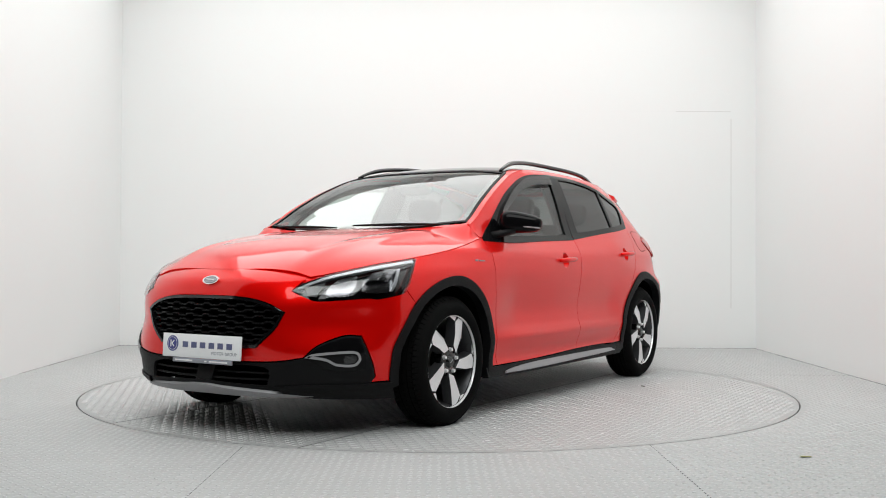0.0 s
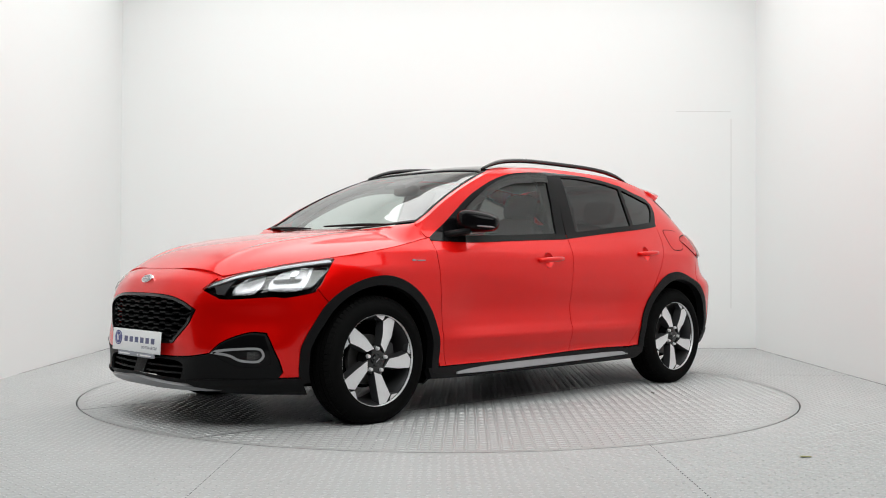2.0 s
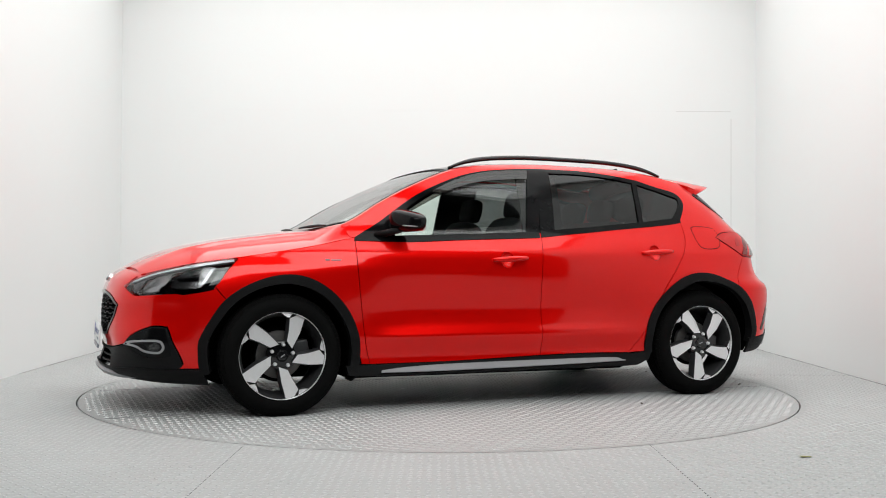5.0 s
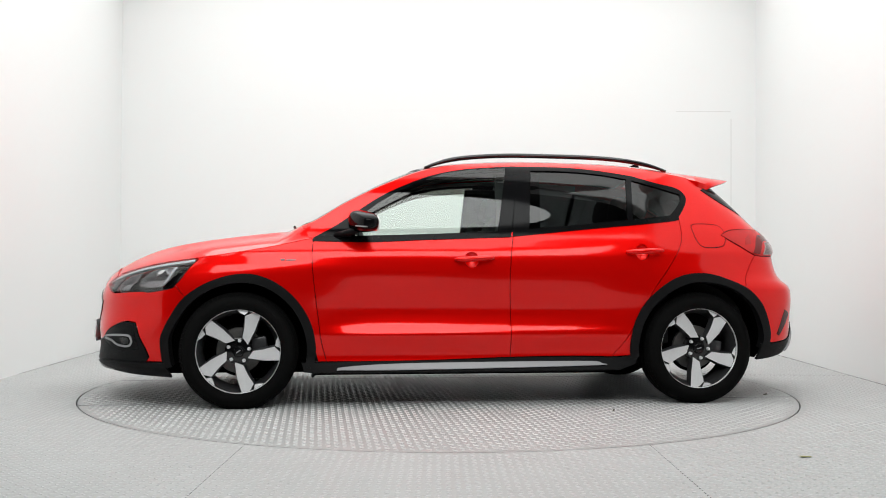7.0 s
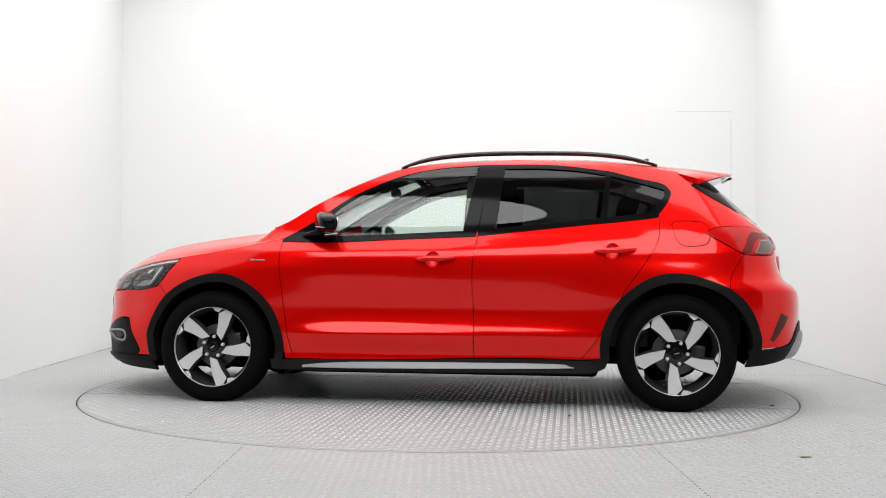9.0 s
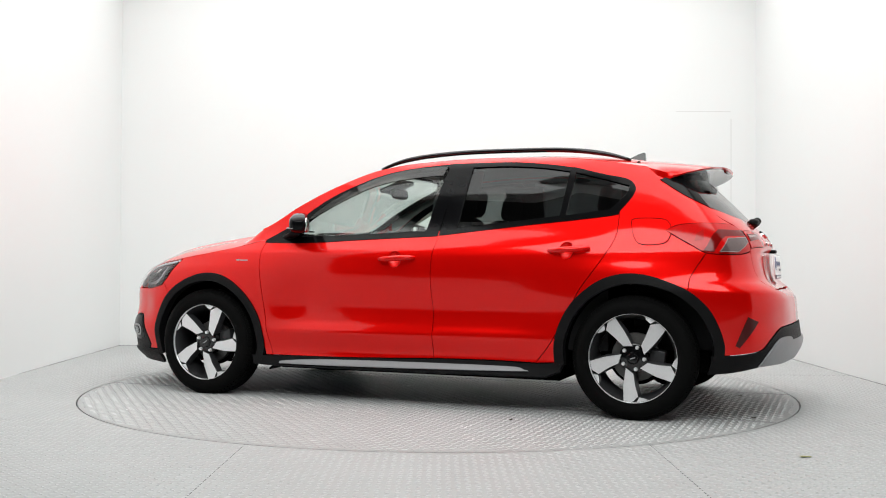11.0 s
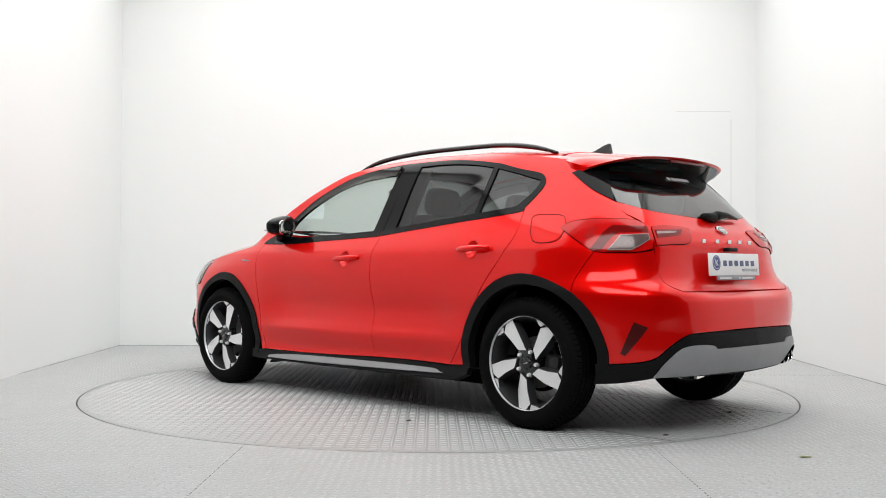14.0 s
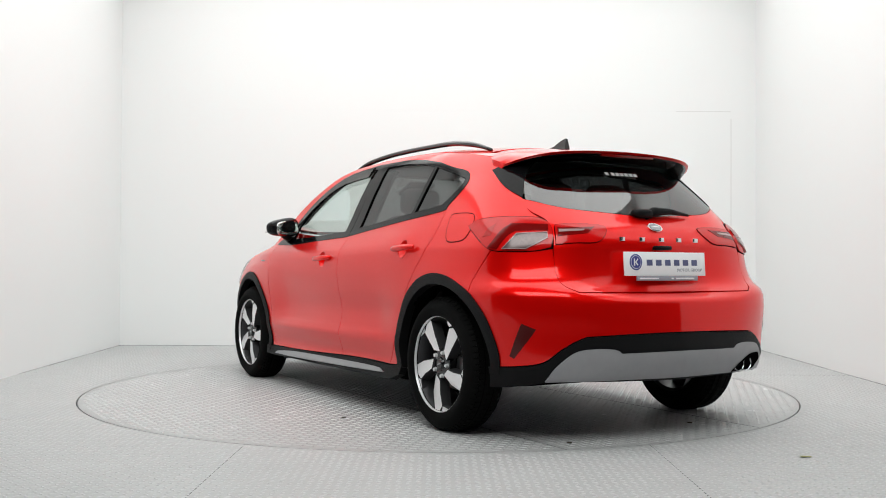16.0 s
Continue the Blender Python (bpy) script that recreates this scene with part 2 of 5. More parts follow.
def outline(pts, step=.018, closed=True):
    """Smooth outline through knots; a third value marks a corner."""
    p = [tuple(q) for q in pts]
    corners = [i for i, q in enumerate(p) if len(q) > 2]
    if not corners:
        p = [p[0] + (1,)] + p[1:]
        corners = [0]
    p = p[corners[0]:] + p[:corners[0]] + ([p[corners[0]]] if closed else [])
    out, run = [], [p[0][:2]]
    for q in p[1:]:
        run.append(q[:2])
        if len(q) > 2:
            out.append(catmull(run, 10)[:-1])
            run = [q[:2]]
    line = np.vstack(out + [np.array([p[-1][:2]])])
    res = [line[0]]
    marks = [np.array(q[:2]) for q in p if len(q) > 2]
    gone = 0.0
    for a, b in zip(line[:-1], line[1:]):
        gone += np.hypot(*(b - a))
        if gone >= step or any(np.hypot(*(b - m)) < 1e-7 for m in marks):
            res.append(b)
            gone = 0.0
    res = np.array(res)
    return res[:-1] if closed and np.hypot(*(res[0] - res[-1])) < 1e-6 else res


def inside(poly, q):
    hit = np.zeros(len(q), bool)
    a, b = poly, np.roll(poly, -1, 0)
    for (x1, y1), (x2, y2) in zip(a, b):
        if y1 != y2:
            hit ^= ((y1 > q[:, 1]) != (y2 > q[:, 1])) & (q[:, 0] < (x2 - x1) * (q[:, 1] - y1) / (y2 - y1) + x1)
    return hit


def shrunk(poly, gap):
    area = .5 * np.sum(poly[:, 0] * np.roll(poly[:, 1], -1) - np.roll(poly[:, 0], -1) * poly[:, 1])
    e = np.roll(poly, -1, 0) - poly
    n = np.stack([-e[:, 1], e[:, 0]], -1) / np.maximum(np.hypot(*e.T), 1e-9)[:, None] * np.sign(area)
    m = n + np.roll(n, 1, 0)
    m /= np.maximum(np.hypot(*m.T), .35)[:, None]
    return poly + m * gap


def normal_at(f, a, b, sign):
    h = 2e-3
    da, db = f(a + h, b) - f(a - h, b), f(a, b + h) - f(a, b - h)
    n = np.cross(da, db) * sign
    return n / np.maximum(np.linalg.norm(n, axis=1), 1e-12)[:, None]


SIGN = {"skin": -1, "top": 1, "bonnet": 1}
CHART = {"skin": skin, "top": top, "bonnet": bonnet}


def panel(name, poly, chart, m, parent, label="", lift=0.0, thick=.014, gap=.002, h=.03, holes=(), sides=(1,), rim=None, swell=0.0):
    """A curved sheet with turned-in edges, cut to an outline on one of the skin's charts."""
    from mathutils.geometry import delaunay_2d_cdt
    f, sign = CHART[chart], SIGN[chart]
    rings = [shrunk(np.array(poly), gap)] + [shrunk(np.array(q), -gap) for q in holes]
    lo, hi = rings[0].min(0), rings[0].max(0)
    gx, gy = np.meshgrid(np.arange(lo[0] + h / 2, hi[0], h), np.arange(lo[1] + h / 2, hi[1], h))
    g = np.stack([gx.ravel(), gy.ravel()], -1)
    keep = inside(rings[0], g)
    for r in rings[1:]:
        keep &= ~inside(r, g)
    for r in rings:
        for i in range(0, len(g), 4000):
            keep[i:i + 4000] &= np.min(((g[i:i + 4000, None] - r[None]) ** 2).sum(-1), 1) > (h * .4) ** 2
    pts, edges = np.vstack(rings + [g[keep]]), []
    base = 0
    for r in rings:
        edges += [(base + i, base + (i + 1) % len(r)) for i in range(len(r))]
        base += len(r)
    vs, _, fs, ov, _, _ = delaunay_2d_cdt([Vector(q) for q in pts], edges, [], 0, 1e-6)
    v2 = np.array([tuple(q) for q in vs])
    fs = np.array([list(q) for q in fs])
    c = v2[fs].mean(1)
    ok = inside(rings[0], c)
    for r in rings[1:]:
        ok &= ~inside(r, c)
    fs = fs[ok]
    n = normal_at(f, v2[:, 0], v2[:, 1], sign)
    up = lift
    if swell:
        d = np.min([np.min(((v2[:, None] - r[None]) ** 2).sum(-1), 1) for r in rings], 0) ** .5
        up = (lift + swell * (1 - np.exp(-d / .02)))[:, None]
    co = f(v2[:, 0], v2[:, 1]) + n * up
    tri = co[fs]
    flip = (np.cross(tri[:, 1] - tri[:, 0], tri[:, 2] - tri[:, 0]) * n[fs].mean(1)).sum(1) < 0
    fs[flip] = fs[flip][:, ::-1]
    count = {}
    for t in fs:
        for a, b in ((t[0], t[1]), (t[1], t[2]), (t[2], t[0])):
            count[(a, b)] = count.get((a, b), 0) + 1
    rim_e = [(a, b) for a, b in count if (b, a) not in count]
    ids, low = {}, []
    for e in rim_e:
        for a in e:
            if a not in ids:
                ids[a] = len(co) + len(low)
                low.append(co[a] - n[a] * thick)
    faces = [list(map(int, t)) for t in fs] + [[int(b), int(a), ids[a], ids[b]] for a, b in rim_e]
    verts = np.vstack([co, np.array(low)])
    made = []
    for side in sides:
        v, fl = verts * (1, side, 1), faces if side > 0 else [q[::-1] for q in faces]
        loops = []
        for k, q in enumerate(fl):
            if k < len(fs):
                loops += [tuple(n[i] * (1, side, 1)) for i in q]
            else:
                w = Vector(np.cross(v[q[1]] - v[q[0]], v[q[2]] - v[q[1]])).normalized()
                loops += [tuple(w)] * 4
        made.append(link(name, v, fl, [m, rim or m], parent, label, True, loops, [0] * len(fs) + [1] * len(rim_e)))
    return made if len(made) > 1 else made[0]


def both(half, mid):
    """An outline closed across the middle at waist mid, from a half that starts and ends there."""
    back = [(2 * mid - q[0],) + tuple(q[1:]) for q in half[::-1] if abs(q[0] - mid) > 1e-6]
    return list(half) + back


def mirror_y(half):
    return list(half) + [(q[0], -q[1]) + tuple(q[2:]) for q in half[::-1] if abs(q[1]) > 1e-6]


def box(bm, x0, x1, y0, y1, z0, z1, m=None, bevel=0.0):
    r = bmesh.ops.create_cube(bm, size=1)
    bmesh.ops.scale(bm, vec=(x1 - x0, y1 - y0, z1 - z0), verts=r["verts"])
    bmesh.ops.translate(bm, vec=((x0 + x1) / 2, (y0 + y1) / 2, (z0 + z1) / 2), verts=r["verts"])
    if m is not None:
        bmesh.ops.transform(bm, matrix=m, verts=r["verts"])
    if bevel:
        es = list({e for v in r["verts"] for e in v.link_edges})
        bmesh.ops.bevel(bm, geom=es, offset=bevel, segments=2, affect="EDGES", profile=.5)


def tube(name, points, radius, m, parent, label="", n=10, flat=1.0, ends=True):
    """A rod along a smooth line; radius may taper (a list), flat squashes its height."""
    p = np.array(points, float)
    rad = np.interp(np.linspace(0, 1, len(p)), np.linspace(0, 1, len(np.atleast_1d(radius))), np.atleast_1d(radius))
    verts, faces = [], []
    for i, q in enumerate(p):
        t = p[min(i + 1, len(p) - 1)] - p[max(i - 1, 0)]
        t = t / np.linalg.norm(t)
        side = np.cross(t, (0, 0, 1))
        side = side / (np.linalg.norm(side) or 1) if np.linalg.norm(side) > 1e-3 else np.array((1., 0, 0))
        up = np.cross(side, t)
        for k in range(n):
            a = 2 * math.pi * k / n
            verts.append(q + rad[i] * (side * math.cos(a) + up * math.sin(a) * flat))
    for i in range(len(p) - 1):
        for k in range(n):
            faces.append([i * n + k, i * n + (k + 1) % n, (i + 1) * n + (k + 1) % n, (i + 1) * n + k])
    if ends:
        faces += [list(range(n))[::-1], [(len(p) - 1) * n + k for k in range(n)]]
    return link(name, verts, faces, m, parent, label)


def lathe(name, profile, m, parent, label="", n=64, axis="y", index=None):
    """A ring or disc from (radius, along) pairs, turned about the y axis."""
    v, f = [], []
    for r, a in profile:
        for k in range(n):
            t = 2 * math.pi * k / n
            v.append((r * math.cos(t), a, r * math.sin(t)) if axis == "y" else (r * math.cos(t), r * math.sin(t), a))
    for i in range(len(profile) - 1):
        for k in range(n):
            f.append([i * n + k, i * n + (k + 1) % n, (i + 1) * n + (k + 1) % n, (i + 1) * n + k])
    bm = bmesh.new()
    vs = [bm.verts.new(q) for q in v]
    for q in f:
        bm.faces.new([vs[i] for i in q])
    bmesh.ops.remove_doubles(bm, verts=bm.verts, dist=1e-6)
    return part(name, bm, m, parent, label, 40)


# ---- the studio ----
STUDIO_WHITE = varied(material("white_wall_paint", (.79, .80, .796), .7), .8, .012, .06, 120, space="Object")


def worn_floor(name, colour, rough, spec):
    """Grey painted plate: broad patches, fine mottling and thin brownish scuffs drawn out across the room."""
    m = varied(material(name, colour, rough, .05, 0, spec), 2.2, .10, .15, 160, .08)
    t = m.node_tree
    b = t.nodes["Principled BSDF"]
    old = b.inputs["Base Color"].links[0].from_socket
    co, mp, n, ramp = t.nodes.new("ShaderNodeTexCoord"), t.nodes.new("ShaderNodeMapping"), t.nodes.new("ShaderNodeTexNoise"), t.nodes.new("ShaderNodeMapRange")
    mp.inputs["Scale"].default_value = (4.0, 15.0, 1.0)
    n.inputs["Scale"].default_value, n.inputs["Detail"].default_value, n.inputs["Roughness"].default_value = 3.0, 8, .68
    ramp.inputs[1].default_value, ramp.inputs[2].default_value, ramp.inputs[3].default_value, ramp.inputs[4].default_value = .56, .72, 0, .5
    mix = t.nodes.new("ShaderNodeMix")
    mix.data_type = "RGBA"
    mix.inputs[7].default_value = (colour[0] * .62, colour[1] * .56, colour[2] * .50, 1)
    t.links.new(co.outputs["Object"], mp.inputs[0])
    t.links.new(mp.outputs[0], n.inputs["Vector"])
    t.links.new(n.outputs["Fac"], ramp.inputs[0])
    t.links.new(ramp.outputs[0], mix.inputs[0])
    t.links.new(old, mix.inputs[6])
    t.links.new(mix.outputs[2], b.inputs["Base Color"])
    return m


PLATE_METAL = worn_floor("grey_floor_plate", (.41, .415, .415), .58, .3)
DISC_PLATE = worn_floor("turntable_plate", (.365, .37, .37), .5, .35)
LUG = varied(material("worn_lug_metal", (.57, .575, .575), .24, .1, 0, .7), 6, .15, .1, 200, .1)
FLOOR_LUG = varied(material("worn_floor_lug", (.48, .485, .485), .38, .05, 0, .4), 6, .15, .1, 200, .1)
# one dark grey for the floor, plate and wall joints
GROOVE = material("dark_joint", (.10, .10, .10), .9)


def slab(name, corners, z0, z1, m, label=""):
    """An upright or flat prism from its plan corners."""
    n = len(corners)
    v = [(x, y, z0) for x, y in corners] + [(x, y, z1) for x, y in corners]
    f = [list(range(n))[::-1], list(range(n, 2 * n))] + [[i, (i + 1) % n, n + (i + 1) % n, n + i] for i in range(n)]
    ob = link(name, v, f, m, None, label, False)
    return tagged(ob, kind="structure")


HIGH = 4.0
MOUTH = -2.5  # the white booth opens here into a dim hall
slab("wall_back", [(-3.40, 3.55), (-3.205, 3.37), (3.17, 3.33), (3.40, 3.53)], -.05, HIGH, STUDIO_WHITE, "white painted studio back wall")
slab("wall_left", [(-3.40, 3.55), (-3.16, MOUTH), (-2.96, MOUTH), (-3.205, 3.37)], -.05, HIGH, STUDIO_WHITE, "white painted studio side wall")
slab("wall_right", [(3.40, 3.53), (3.17, 3.33), (3.04, MOUTH), (3.24, MOUTH)], -.05, HIGH, STUDIO_WHITE, "white painted studio side wall")
slab("ceiling", [(-3.45, 3.6), (-3.15, MOUTH), (3.25, MOUTH), (3.45, 3.6)], HIGH, HIGH + .1, STUDIO_WHITE, "white studio ceiling")
HALL = varied(material("dim_hall_wall", (.04, .04, .043), .8), 2, .3)
slab("hall_wall_left", [(-6.2, MOUTH + .1), (-6.0, MOUTH + .1), (-6.0, -12), (-6.2, -12)], -.05, 5, HALL, "dim grey hall wall")
slab("hall_wall_right", [(6.0, MOUTH + .1), (6.2, MOUTH + .1), (6.2, -12), (6.0, -12)], -.05, 5, HALL, "dim grey hall wall")
slab("hall_wall_end", [(-6.2, -12), (6.2, -12), (6.2, -12.2), (-6.2, -12.2)], -.05, 5, HALL, "dim grey hall wall")
slab("hall_wall_side", [(-6.2, MOUTH + .2), (-3.16, MOUTH + .2), (-3.16, MOUTH), (-6.2, MOUTH)], -.05, 5, HALL, "dim grey hall wall beside the booth")
slab("hall_wall_side", [(3.24, MOUTH + .2), (6.2, MOUTH + .2), (6.2, MOUTH), (3.24, MOUTH)], -.05, 5, HALL, "dim grey hall wall beside the booth")
slab("hall_lintel", [(-3.2, MOUTH + .2), (3.3, MOUTH + .2), (3.3, MOUTH), (-3.2, MOUTH)], HIGH + .1, 5, HALL, "dim grey lintel over the booth")
slab("hall_ceiling", [(-6.2, MOUTH + .2), (-6.2, -12.2), (6.2, -12.2), (6.2, MOUTH + .2)], 5, 5.1, HALL, "dim grey hall ceiling")


def floor_sheet():
    """The fixed floor round the turntable, with the round opening cut out."""
    n = 144
    ring = [(2.259 * math.cos(2 * math.pi * k / n), 2.259 * math.sin(2 * math.pi * k / n)) for k in range(n)]
    v = [(x, y, 0) for x, y in ring] + [(x, y, -.06) for x, y in ring]
    f = [[k, (k + 1) % n, n + (k + 1) % n, n + k] for k in range(n)]
    for k in range(n):
        a = 2 * math.pi * k / n
        s = 12 / max(abs(math.cos(a)), abs(math.sin(a)))
        v.append((s * math.cos(a), s * math.sin(a), 0))
    f += [[k, 2 * n + k, 2 * n + (k + 1) % n, (k + 1) % n] for k in range(n)]
    ob = link("floor", v, f, PLATE_METAL, None, "grey metal chequer plate floor", False)
    return tagged(ob, kind="structure")


def lugs(name, keep, pitch, turn, m, parent, x0, x1, y0, y1, high=.0026):
    """Raised bars of chequer plate in alternate directions."""
    nx, ny = int((x1 - x0) / pitch), int((y1 - y0) / pitch)
    v, f = [], []
    c, s = math.cos(turn), math.sin(turn)
    base = np.array([(-.5, 0, 0), (-.25, -.5, 0), (.25, -.5, 0), (.5, 0, 0), (.25, .5, 0), (-.25, .5, 0),
                     (-.36, 0, 1), (-.2, -.26, 1), (.2, -.26, 1), (.36, 0, 1), (.2, .26, 1), (-.2, .26, 1)]) * (.034, .0105, high)
    tri = [(i, (i + 1) % 6, 6 + (i + 1) % 6, 6 + i) for i in range(6)] + [(6, 7, 8, 9, 10, 11)]
    for i in range(nx):
        for j in range(ny):
            px, py = x0 + (i + .5) * pitch, y0 + (j + .5) * pitch
            if not keep(px, py):
                continue
            a = turn + (math.pi / 4 if (i + j) % 2 else -math.pi / 4)
            ca, sa = math.cos(a), math.sin(a)
            k = len(v)
            v += [(px + ca * q[0] - sa * q[1], py + sa * q[0] + ca * q[1], q[2]) for q in base]
            f += [tuple(k + t for t in q) for q in tri]
    ob = link(name, v, f, m, parent, "", False)
    return tagged(ob, kind="stuff")


def strip(name, a, b, width, m, parent, z=.0012):
    a, b = np.array(a), np.array(b)
    d = (b - a) / np.hypot(*(b - a))
    n = np.array((-d[1], d[0])) * width / 2
    q = [a + n, a - n, b - n, b + n]
    return link(name, [(*p, z) for p in q] + [(*p, z - .004) for p in q],
                [[0, 1, 2, 3], [4, 7, 6, 5], [0, 4, 5, 1], [1, 5, 6, 2], [2, 6, 7, 3], [3, 7, 4, 0]], m, parent, "", False)


floor = floor_sheet()
lugs("chequer_relief", lambda x, y: math.hypot(x, y) > 2.29 and abs(x) < 3.3 and y < 3.3, .037, .0, FLOOR_LUG, floor, -3.2, 3.2, -3.6, 3.3, .0023)
strip("floor_joint", (-.878, -2.12), (-.885, -3.59), .002, GROOVE, floor)
strip("floor_joint", (.966, -2.05), (.96, -3.59), .003, GROOVE, floor)
strip("floor_joint", (2.1, .9), (3.15, .9), .004, GROOVE, floor)
for a, b in (((-3.2, 3.355), (3.17, 3.318)), ((-3.19, 3.36), (-2.79, -8)), ((3.155, 3.32), (2.93, -8))):
    strip("wall_joint", a, b, .005, GROOVE, floor, .002)
# unseen dark sheet added over the bright floor to keep it out of reflections
tagged(slab("dark_floor_sheet", [(-5.99, -11.99), (5.99, -11.99), (5.99, -3.6), (-5.99, -3.6)], .0, .004, HALL, "unseen dark sheet added over the hall floor to darken reflections"), kind="structure")

# the door leaf in the back wall: narrow gaps round it
GAP = material("grey_gap", (.66, .66, .65), .9)


def wall_y(x):
    return 3.37 - (x + 3.205) * .04 / 6.375


def wall_gap(x0, x1, z0, z1, m=GAP, label="thin grey gap of a flush door in the white wall"):
    y0, y1 = wall_y(x0) - .0015, wall_y(x1) - .0015
    v = [(x0, y0, z0), (x1, y1, z0), (x1, y1, z1), (x0, y0, z1)]
    v += [(x, y + .01, z) for x, y, z in v]
    ob = link("door_gap", v, [[0, 1, 2, 3], [4, 7, 6, 5], [0, 4, 5, 1], [1, 5, 6, 2], [2, 6, 7, 3], [3, 7, 4, 0]], m, None, label, False)
    return tagged(ob, kind="structure")


SEAM_PAINT = material("painted_board_seam", (.782, .792, .788), .9)
wall_gap(-2.2, 2.37, 2.373, 2.377, SEAM_PAINT, "faint painted joint between white wall boards")
wall_gap(2.37, 2.92, 2.372, 2.378)
wall_gap(2.918, 2.926, .40, 2.30)

# the turning disc
table = new("turntable")
tagged(table, "round grey chequer plate turntable set flush in the floor", "turntable")
n = 160
v = [(0, 0, 0)] + [(2.25 * math.cos(2 * math.pi * k / n), 2.25 * math.sin(2 * math.pi * k / n), 0) for k in range(n)]
v += [(x, y, -.04) for x, y, _ in v[1:]]
link("disc", v, [[0, 1 + k, 1 + (k + 1) % n] for k in range(n)] + [[1 + k, n + 1 + k, n + 1 + (k + 1) % n, 1 + (k + 1) % n] for k in range(n)], DISC_PLATE, table, "", False)
lugs("chequer_relief", lambda x, y: math.hypot(x, y) < 2.22 and y > .63, .037, .0, LUG, table, -2.3, 2.3, -2.3, 2.3)
lugs("chequer_relief", lambda x, y: math.hypot(x, y) < 2.22 and abs(y) < .6, .037, .7, LUG, table, -2.3, 2.3, -2.3, 2.3)
lugs("chequer_relief", lambda x, y: math.hypot(x, y) < 2.22 and y < -.63, .037, .0, LUG, table, -2.3, 2.3, -2.3, 2.3)
strip("plate_joint", (-2.16, .615), (2.16, .615), .003, GROOVE, table)
strip("plate_joint", (-2.16, -.615), (2.16, -.615), .003, GROOVE, table)
for x, y, a in ((-2.04, .506, 20), (-.86, 1.095, 70), (-1.884, -.405, 40)):
    bm = bmesh.new()
    box(bm, -.013, .013, -.006, .006, .001, .007, pose(0, 0, 0, 0, 5, a), .003)
    crumb = part("dirt_crumb", bm, varied(material("dried_dirt", (.06, .05, .035), .9), 50, .3), table, "small dark crumb of dirt")
    crumb.matrix_basis = pose(x, y, 0)
LEAF = varied(material("dry_leaf", (.42, .42, .20), .8), 60, .3)
bm = bmesh.new()
box(bm, -.026, .026, -.009, .009, .0, .004, pose(0, 0, 0, 0, 4, 20), .003)
leaf = part("leaf_scrap", bm, LEAF, None)
leaf.matrix_basis = pose(1.575, -2.327, .003)
tagged(leaf, "small dry yellowish leaf scrap lying on the floor", "leaf")


# ---- the car ----
car = new("car")
tagged(car, "bright red five-door hatchback with black cladding on a turntable", "car")

C = 1  # marks a corner in an outline
WF, WR = (1.355, .325), (-1.365, .335)


def arc(centre, r, a0, a1, n, squash=1.0):
    return [(centre[0] + r * math.cos(radians(a)), centre[1] + r * squash * math.sin(radians(a))) for a in np.linspace(a0, a1, n)]


def ends(run):
    run = [tuple(q) for q in run]
    return [run[0][:2] + (C,)] + run[1:-1] + [run[-1][:2] + (C,)]


BELT = [(.933, .969), (.629, .976), (.266, .993), (-.232, 1.015)]
BELT_R = [(-.232, 1.015), (-.544, 1.041), (-.89, 1.075), (-1.237, 1.106), (-1.338, 1.118)]
DOOR_FRONT = [(.857, .265), (.89, .395), (.907, .525), (.924, .651), (.941, .812), (.941, .908), (.933, .969)]
DOOR_MID = [(-.232, 1.015), (-.207, .885), (-.198, .72), (-.207, .521), (-.207, .284)]
DOOR_BACK = [(-1.338, 1.118), (-1.313, 1.045), (-1.287, .976), (-1.228, .885), (-1.152, .789), (-1.068, .69), (-1.026, .61)]
FRAME_TOP = [(.933, .969), (.789, 1.053), (.595, 1.187), (.46, 1.262), (.249, 1.347), (.046, 1.391), (-.224, 1.414), (-.29, 1.416)]
FRAME_TOP_R = [(-.29, 1.416), (-.587, 1.414), (-.798, 1.396), (-.975, 1.37), (-1.27, 1.326), (-1.47, 1.297), (-1.515, 1.26), (-1.49, 1.222), (-1.414, 1.168), (-1.338, 1.118)]
LAMP_F = [(2.325, .693, C), (2.266, .739), (2.148, .783), (1.979, .821), (1.76, .851, C), (1.735, .843, C), (1.733, .78), (1.73, .728), (1.755, .682), (1.895, .657), (1.954, .661), (2.182, .649), (2.241, .663)]
LAMP_R = [(-1.591, 1.007, C), (-1.675, 1.034), (-1.802, 1.045), (-1.962, 1.045), (-2.047, 1.038), (-2.098, 1.007), (-2.108, .95), (-2.10, .90, C), (-2.03, .885), (-1.929, .881), (-1.794, .888), (-1.692, .942)]
GATE_EDGE = [(-1.979, 1.137), (-1.996, 1.08), (-2.081, 1.03), (-2.108, .957), (-2.115, .846), (-2.117, .781), (-2.14, .728), (-2.20, .697)]

def dish(x, z):
    return outline([(float(flank(x, z)) + .042 * math.cos(radians(a)), z - .002 + .046 * math.sin(radians(a))) for a in range(0, 360, 30)], .008)


fd = panel("front_door", outline(ends(DOOR_FRONT) + ends(BELT)[1:] + ends(DOOR_MID)[1:-1] + [(-.207, .284, C), (.139, .273), (.46, .266)]), "skin", PAINT, car, sides=(1, -1), holes=(dish(.028, .852),))
rd = panel("rear_door", outline(ends(DOOR_MID[::-1]) + ends(BELT_R)[1:] + ends(DOOR_BACK)[1:] + [(-.907, .40), (-.815, .284, C), (-.536, .288)]), "skin", PAINT, car, sides=(1, -1), holes=(dish(-.995, .902),))

